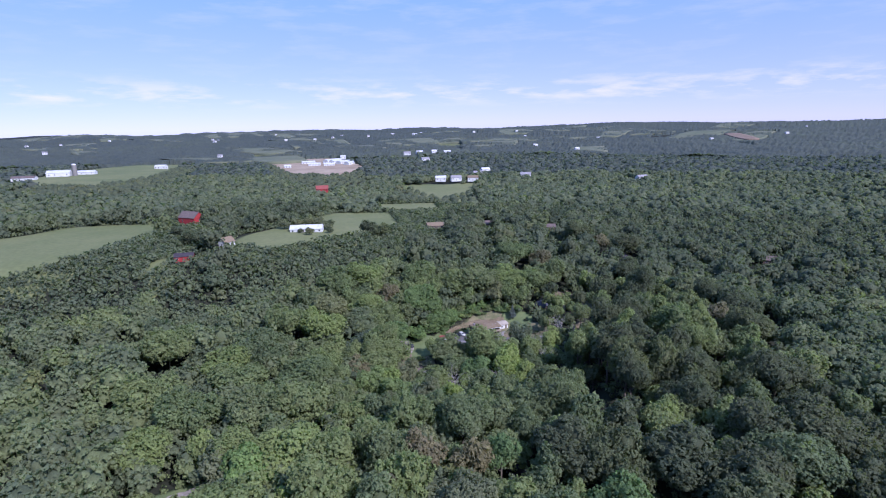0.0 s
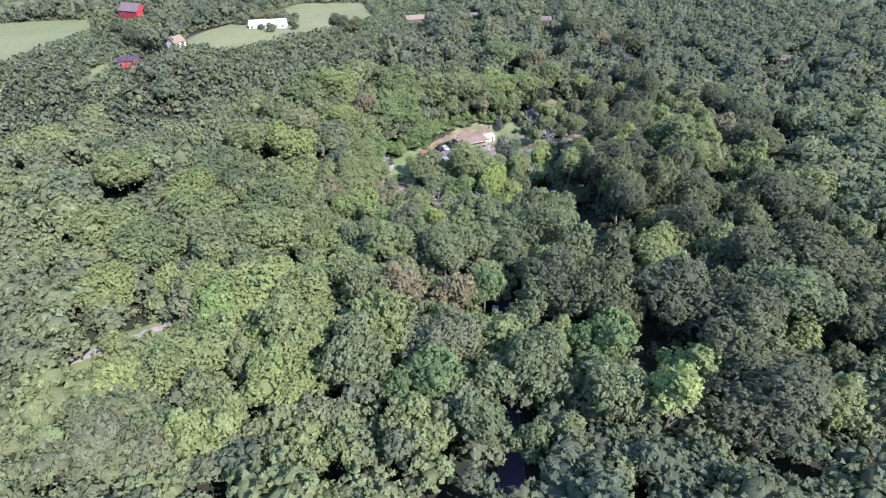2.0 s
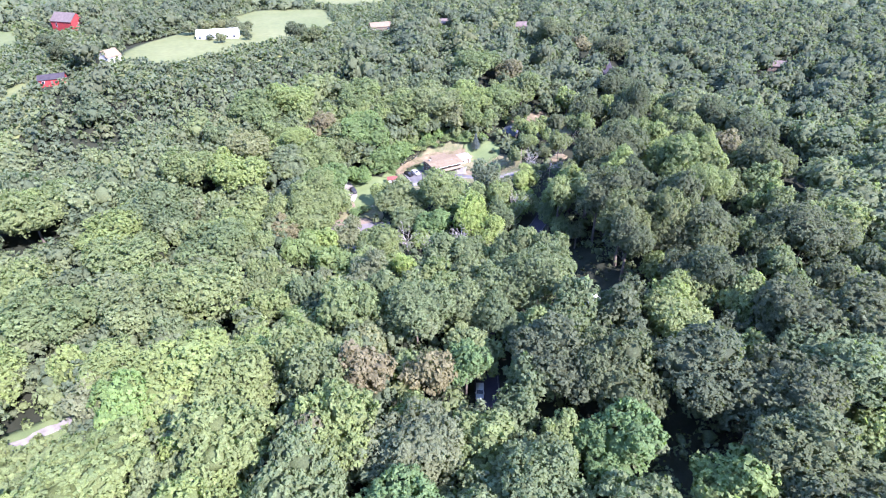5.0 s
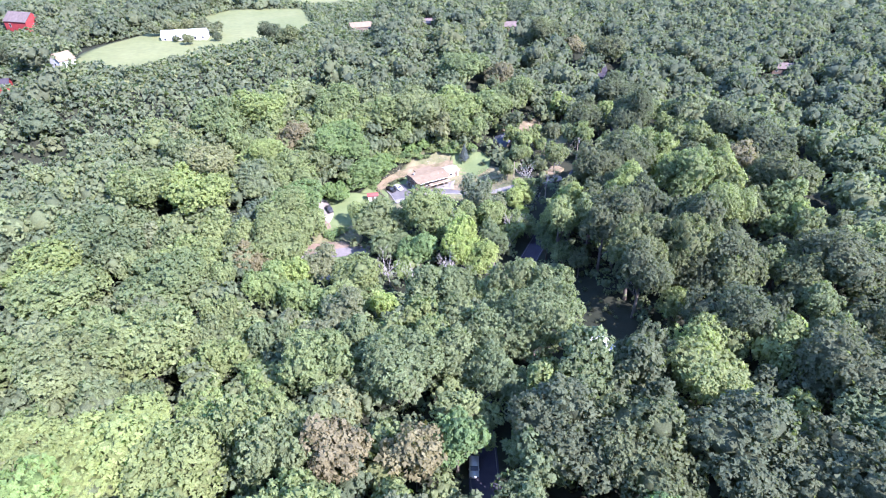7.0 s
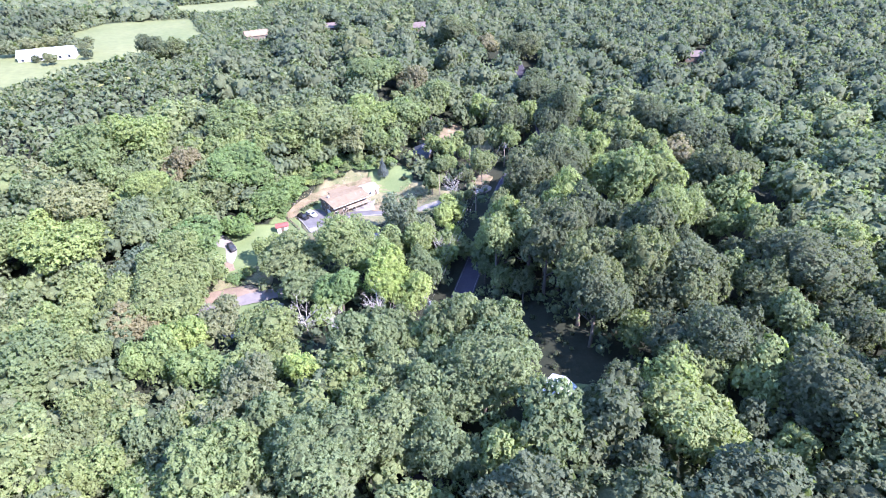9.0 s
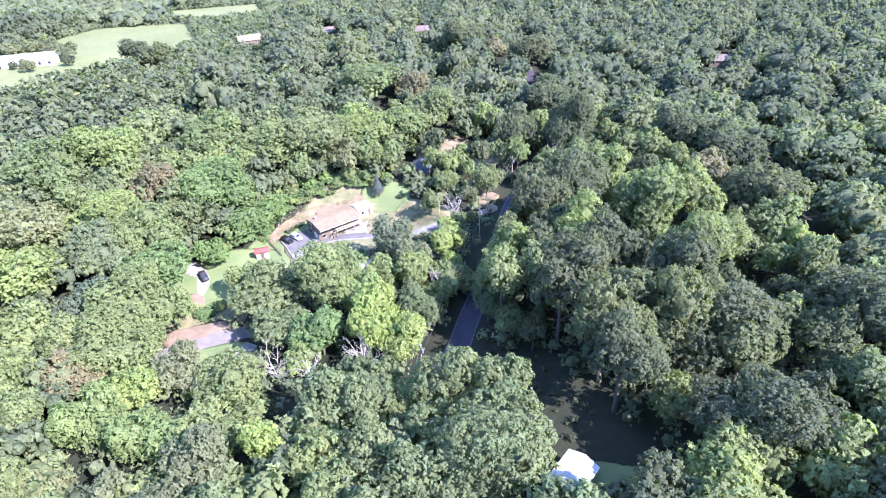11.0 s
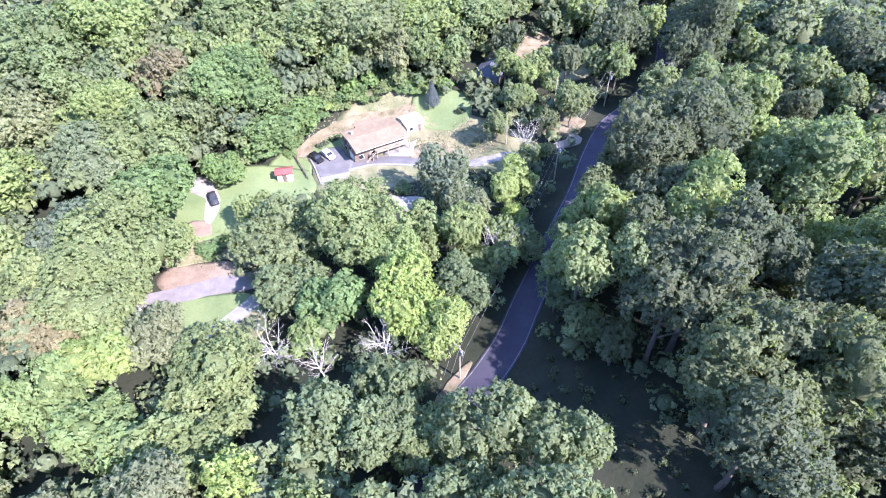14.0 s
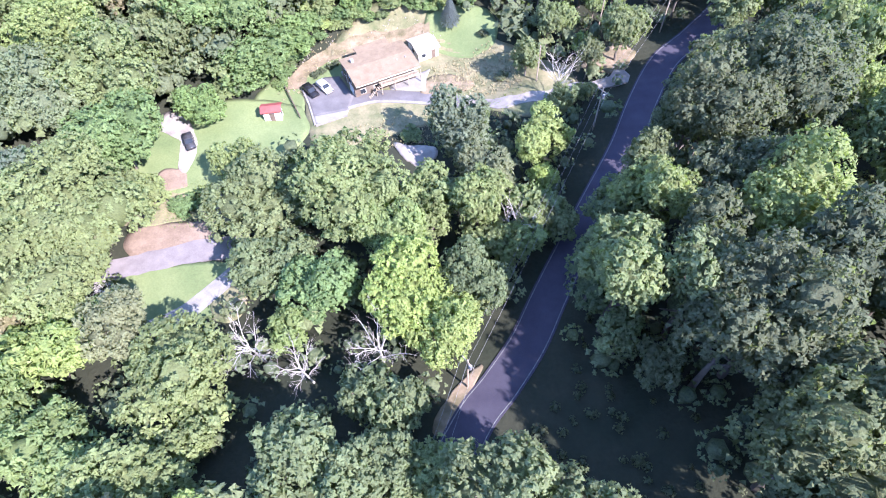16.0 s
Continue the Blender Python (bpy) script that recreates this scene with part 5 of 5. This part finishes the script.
# ---- dead trees, conifer, shrubs ----
def dead_tree(x, y, h, spread_r, seed, label, lean=(0, 0)):
    rnd = random.Random(seed)
    t = thing("dead_tree", at(x, y), label, "dead tree", "dead trees")
    up = Vector((lean[0], lean[1], 1)).normalized()
    foot, r = Vector((0, 0, -0.4)), h * 0.011 + 0.03
    fork = foot + up * h * 0.24
    top = fork + up * h * 0.3
    stem = tube(bmesh.new(), foot, fork, r, r * 0.8, 8)
    tube(stem, fork, top, r * 0.8, r * 0.4, 7)
    part("trunk", stem, PALE_WOOD, t)

    def side(d, wide):
        a = rnd.uniform(0, 6.28)
        return (d + Vector((math.cos(a), math.sin(a), rnd.uniform(-0.15, 0.25))) * wide).normalized()

    for k in range(8):
        a = k * 2.4 + rnd.uniform(-0.4, 0.4)
        p = fork.lerp(top, k / 8)
        d = (up + Vector((math.cos(a), math.sin(a), 0)) * spread_r * rnd.uniform(0.6, 1.1)).normalized()
        limb, long, lr = bmesh.new(), h * rnd.uniform(0.34, 0.48), r * 0.42
        for seg in range(3):  # a limb bends twice
            q = p + d * long / 3
            tube(limb, p, q, lr, lr * 0.75, 5)
            for b in range(3):
                e, bd, br = p.lerp(q, rnd.uniform(0.2, 1)), side(d, 0.75), lr * 0.5
                f = e + bd * long * rnd.uniform(0.22, 0.38)
                tube(limb, e, f, br, br * 0.4, 4)
                for c in range(3):
                    g = e.lerp(f, rnd.uniform(0.35, 1))
                    tube(limb, g, g + side(bd, 0.7) * long * rnd.uniform(0.12, 0.22), br * 0.5, br * 0.2, 3)
            p, lr, d = q, lr * 0.75, side(d, 0.25)
        part("limb", limb, PALE_WOOD, t)
    return t


dead_tree(3.7, 207.6, 14, 1.15, 1, "bare grey dead tree with spreading branches", (-0.12, -0.05))
dead_tree(11.3, 203.6, 12, 0.8, 2, "small bare grey dead tree among brush", (-0.15, 0))
dead_tree(21.7, 205.4, 15.5, 1.2, 3, "bare pale dead tree with a wide crown of twigs")
dead_tree(43.0, 226, 13, 0.6, 4, "thin pale dead tree beside the road", (0.1, 0))
dead_tree(56.5, 259.5, 13, 0.8, 5, "leafless grey tree above the gravel drive")
dead_tree(-20.5, 219.5, 11.0, 0.5, 6, "leaning bare trunk beside the lane", (-0.45, 0.1))
dead_tree(69, 186, 8.5, 0.8, 7, "bare grey tree in the shade of oaks")
dead_tree(86, 313, 15, 0.8, 8, "tall pale dead tree above the wood")


def conifer(x, y, h, r, label, kind="needles"):
    t = thing("spruce", at(x, y), label, "spruce")
    part("trunk", tube(bmesh.new(), (0, 0, -0.3), (0, 0, h * 0.95), 0.16, 0.03, 7), BARK, t)
    rng = np.random.default_rng(5)
    vs, fs = [], []
    for i in range(1500):
        u = rng.uniform(0.03, 1.0)
        z = h * (0.08 + 0.92 * u)
        rr = r * (1 - u) * rng.uniform(0.55, 1.05) + 0.06
        a = rng.uniform(0, 6.28)
        c = np.array([math.cos(a), math.sin(a), -0.35])
        p = np.array([c[0] * rr, c[1] * rr, z])
        s = np.array([-c[1], c[0], 0]) * 0.14
        n = len(vs)
        vs += [tuple(p - c * 0.35 + s), tuple(p - c * 0.35 - s), tuple(p + c * 0.28)]
        fs.append((n, n + 1, n + 2))
    hang("crown", arrays("crown", vs, fs), LEAF[kind], t)
    return t


conifer(36.8, 287.0, 7.5, 2.6, "small blue-grey spruce at the lawn's edge")
SHRUB = [crown_mesh(50 + s, 150, 8, 0.18, 5, 3) for s in range(3)]
for me in SHRUB:
    me.materials.append(LEAF["green"])


def shrub(x, y, r, h, kind, label, i=0):
    t = thing("shrub", at(x, y), label, "shrub", "shrubs")
    c = new("foliage", SHRUB[i % 3])
    c.parent = t
    c.matrix_basis = Matrix.LocRotScale((0, 0, h * 0.42), Euler((0, 0, i * 1.3)), (r, r, h * 0.58))
    c.material_slots[0].link = "OBJECT"
    c.material_slots[0].material = LEAF[kind]
    part("stem", tube(bmesh.new(), (0, 0, -0.2), (0, 0, h * 0.5), 0.06, 0.04, 6), BARK, t)


for i, (x, y) in enumerate([(5.8, 276.3), (7.1, 277.5), (8.8, 278.9), (10.1, 279.8)]):
    shrub(x, y, 0.95, 1.3, "dark", "clipped dark green shrub beside the parking pad", i)
for i, (x, y, r, h, k) in enumerate([(-16, 240.5, 2.6, 2.4, "emerald"), (-13, 243, 2.2, 2.0, "green"), (44, 283, 1.3, 1.2, "dark"), (4, 250.5, 2.0, 2.2, "green"), (12, 252, 2.6, 2.6, "green"), (8, 290, 2.6, 2.6, "emerald"), (14, 295, 2.8, 3.0, "emerald"), (22, 297, 2.8, 3.0, "emerald"), (30, 296.5, 2.4, 2.6, "green"), (2, 283, 3.0, 3.4, "emerald"), (65, 274.2, 3.3, 3.2, "lime"), (65, 266, 1.6, 1.6, "russet"), (-1, 279, 2.4, 2.6, "green"), (47, 270, 1.5, 1.4, "olive"), (34, 256, 2.0, 2.0, "olive"), (27, 254.5, 2.2, 2.0, "green"), (5.5, 288.0, 2.4, 3.6, "emerald"), (11.5, 290.0, 2.3, 3.2, "emerald"), (17.2, 291.4, 2.4, 3.6, "emerald"), (24.2, 292.0, 2.4, 3.4, "green"), (30.5, 291.4, 2.3, 3.2, "emerald"), (0.5, 281.0, 3.0, 4.6, "emerald"), (3.2, 286.8, 3.2, 5.0, "emerald"), (8.2, 290.8, 3.0, 4.4, "green"), (14.0, 293.0, 3.2, 5.0, "emerald"), (20.5, 293.8, 3.0, 4.6, "emerald"), (27.5, 293.6, 3.2, 5.0, "green"), (33.5, 292.4, 3.0, 4.6, "emerald"), (-3.0, 277.5, 2.8, 4.0, "emerald"), (-12.5, 268.4, 2.8, 3.6, "green"), (-9.4, 270.6, 3.0, 4.2, "emerald"), (-6.2, 272.4, 2.8, 3.8, "emerald"), (-16.6, 267.2, 2.8, 3.4, "green"), (-20.4, 267.0, 2.6, 3.2, "emerald"), (37.5, 293.6, 2.8, 4.2, "green"), (41.0, 291.4, 2.4, 3.6, "emerald"), (-1.2, 285.6, 3.2, 5.2, "emerald"), (4.6, 291.6, 3.2, 5.2, "green"), (36.0, 298.2, 3.0, 5.0, "green")]):
    shrub(x, y, r, h, k, "low %s shrub at the edge of the clearing" % {"emerald": "bright green", "green": "green", "dark": "dark green", "lime": "yellow-green", "russet": "russet", "olive": "dull olive"}[k], i)
slope_rnd = random.Random(31)
for i, p in enumerate(curve_points([(-1.6, 272.5), (-0.6, 279), (4, 285), (10.5, 288.4), (18, 290.2), (26, 290.8), (34, 290)], 2.4)):
    k = slope_rnd.choice(["emerald", "green", "emerald", "lime", "green"])
    shrub(p.x + slope_rnd.uniform(-0.8, 0.8), p.y + slope_rnd.uniform(-0.7, 1.2), slope_rnd.uniform(1.5, 2.5), slope_rnd.uniform(1.6, 3.0), k, "leafy %s bush on the slope behind the house" % {"emerald": "bright green", "green": "green", "lime": "yellow-green"}[k], i)



# ---- rubble and straw on the open ground ----
def litter(name, label, pts, lo, hi, material, seed, blades):
    """Small stones, or tufts of three blades, strewn over the ground as one body."""
    rnd = random.Random(seed)
    vs, fs = [], []
    for x, y in pts:
        r, z, b = rnd.uniform(lo, hi), high(x, y) + 0.28, len(vs)
        if blades:
            for q in range(4):
                a, c = rnd.uniform(0, 6.28), rnd.uniform(0.5, 1.1) * r
                p = (x + math.cos(a) * c, y + math.sin(a) * c, z + r * rnd.uniform(0.3, 0.8))
                vs += [(x + math.sin(a) * r * 0.22, y - math.cos(a) * r * 0.22, z - 0.2), (x - math.sin(a) * r * 0.22, y + math.cos(a) * r * 0.22, z - 0.2), p]
                fs.append((b + q * 3, b + q * 3 + 1, b + q * 3 + 2))
        else:
            for q in range(5):
                a = q * 1.257 + rnd.uniform(-0.3, 0.3)
                vs.append((x + math.cos(a) * r * rnd.uniform(0.7, 1.2), y + math.sin(a) * r * rnd.uniform(0.7, 1.2), z - 0.15))
            vs.append((x + rnd.uniform(-0.3, 0.3) * r, y + rnd.uniform(-0.3, 0.3) * r, z + r * rnd.uniform(0.3, 0.8)))
            fs += [(b + q, b + (q + 1) % 5, b + 5) for q in range(5)]
    ob = hang(name, arrays(name, vs, fs), material)
    return tagged(ob, label, name.replace("_", " "), "", "stuff")


def strewn(poly, n, seed):
    rnd = random.Random(seed)
    xs, ys = [p[0] for p in poly], [p[1] for p in poly]
    pts = [(rnd.uniform(min(xs), max(xs)), rnd.uniform(min(ys), max(ys))) for i in range(n)]
    keep = inside(np.array([p[0] for p in pts]), np.array([p[1] for p in pts]), poly)
    return [p for p, k in zip(pts, keep) if k]


bank_rnd = random.Random(31)
along = curve_points(BANK_LINE, 0.5)
litter("rubble", "pale and reddish stones on the cut bank", [(p.x + bank_rnd.gauss(0, 1.3), p.y + bank_rnd.gauss(0, 1.3)) for p in along for q in range(5)], 0.07, 0.26, GRAVEL, 1, False)
litter("bank_straw", "dry straw-coloured weeds on the cut bank", [(p.x + bank_rnd.gauss(0, 1.6), p.y + bank_rnd.gauss(0, 1.6)) for p in along for q in range(8)], 0.25, 0.6, STRAW, 2, True)
litter("dry_weeds", "tufts of dry straw and weeds beside the house", strewn([(31, 276), (33, 268.5), (44, 265), (51, 266), (50, 275), (45, 281), (40, 280)], 1300, 3), 0.2, 0.55, STRAW, 3, True)
litter("dry_weeds", "tufts of dry grass below the driveway kerb", strewn([(10, 253), (17, 250), (30, 252), (40, 258), (34, 262), (22, 260.5), (14, 259)], 700, 4), 0.2, 0.5, STRAW, 4, True)
litter("green_weeds", "low green weeds at the edge of the yard", strewn([(28, 251), (34, 250), (44, 256), (52, 262), (50, 266), (44, 264), (36, 257)], 900, 5), 0.15, 0.35, LEAF["green"], 5, True)
litter("green_weeds", "rough green weeds beside the lane", strewn([(-29, 239), (-24, 236.5), (-7, 235), (-6, 243), (-12, 247), (-24, 246)], 900, 6), 0.12, 0.3, LEAF["green"], 6, True)

# ---- farms and houses beyond ----
gabled("barn", "large red timber barn with a weathered brown roof", "barn", -221.5, 471.5, -25, 19, 11.5, 6.2, 4.6, RED, BROWNROOF, 2)
gabled("house", "small red house with white windows and a dark roof", "house", -165, 335, 18, 11, 7, 3.0, 1.6, RED, DARKROOF, 3)
gabled("house", "white farmhouse with a tan roof above a field", "house", -149.5, 365, 60, 8, 7, 5, 3, WHITE, SHINGLE, 2)
gabled("long_barn", "long low white building with a pale metal roof", "barn", -110, 428, 4, 25, 9, 3.4, 2.6, WHITE, METALROOF, 6)
gabled("house", "red-roofed house half hidden by woods", "house", -166, 742, 15, 16, 10, 4, 4, RED, REDROOF, 3, lift=5)
for x, y, rot, l, w, h, roof in [(-668, 872, 10, 34, 12, 4.5, BROWNROOF), (-648, 925, 20, 34, 18, 7, METALROOF), (-628, 962, 10, 34, 12, 5, METALROOF), (-590, 1150, 0, 22, 14, 6, METALROOF)]:
    gabled("barn", "white farm barn beside a broad hay field", "barn", x, y, rot, l, w, h, w * 0.22, WHITE, roof, 4, group="farm barns")
silo = thing("silo", at(-628, 935), "tall pale concrete silo with a domed cap", "silo")
part("shaft", tube(bmesh.new(), (0, 0, -1), (0, 0, 19), 3.6, 3.6, 16), CONCRETE, silo)
bm = bmesh.new()
bmesh.ops.create_uvsphere(bm, u_segments=16, v_segments=8, radius=3.7, matrix=Matrix.Translation((0, 0, 19)) @ Matrix.Diagonal((1, 1, 0.6, 1)))
part("dome", bm, METALROOF, silo)
for i, (x, y, l, w) in enumerate([(-268, 1330, 50, 15), (-248, 1305, 50, 15), (-228, 1280, 50, 15), (-206, 1250, 46, 15), (-290, 1240, 26, 14), (-318, 1300, 30, 16), (-255, 1230, 24, 10), (-340, 1200, 14, 9)]):
    gabled("work_shed", "long white work shed on bare earth", "shed", x, y, 60 if i < 4 else 5, l, w, 5, 2.5, WHITE, METALROOF, 4, group="work sheds")
for x, y, rot, wm, rm in [(-8, 458, 10, TAN, SHINGLE), (35, 468, 5, TAN, BROWNROOF), (93, 457, -8, TAN, BROWNROOF), (55, 500, 0, BROWN, GREYROOF), (-5, 905, 0, WHITE, METALROOF), (20, 905, 12, WHITE, GREYROOF), (48, 900, -5, WHITE, SHINGLE), (60, 960, 10, TAN, GREYROOF), (75, 1000, 30, WHITE, METALROOF), (-90, 1380, 0, WHITE, GREYROOF), (-60, 1400, 20, WHITE, METALROOF), (-40, 1210, 20, WHITE, GREYROOF), (137, 920, 0, WHITE, GREYROOF), (10, 1390, 0, WHITE, METALROOF), (300, 830, 20, WHITE, GREYROOF)]:
    far_off = y > 700
    gabled("house", "%s house among trees beyond the fields" % {"tan_siding": "tan", "white_siding": "white", "brown_siding": "brown"}[wm.name], "house", x, y, rot, 14 if not far_off else 17, 8.5 if not far_off else 10, 3.2 if not far_off else 5, 2.2 if not far_off else 3, wm, rm, 3, group="houses beyond", lift=1.0 if not far_off else 5)

for k in range(30):
    y = far_rnd.uniform(1300, 3600)
    x = far_rnd.uniform(-0.8, 0.75) * y
    gabled("house", "small white house far off among woods", "house", x, y, far_rnd.uniform(-30, 30), 12, 8, 4.5, 2.5, WHITE, far_rnd.choice([METALROOF, GREYROOF]), 2, group="houses far off", lift=9 if y < 2300 else 8)
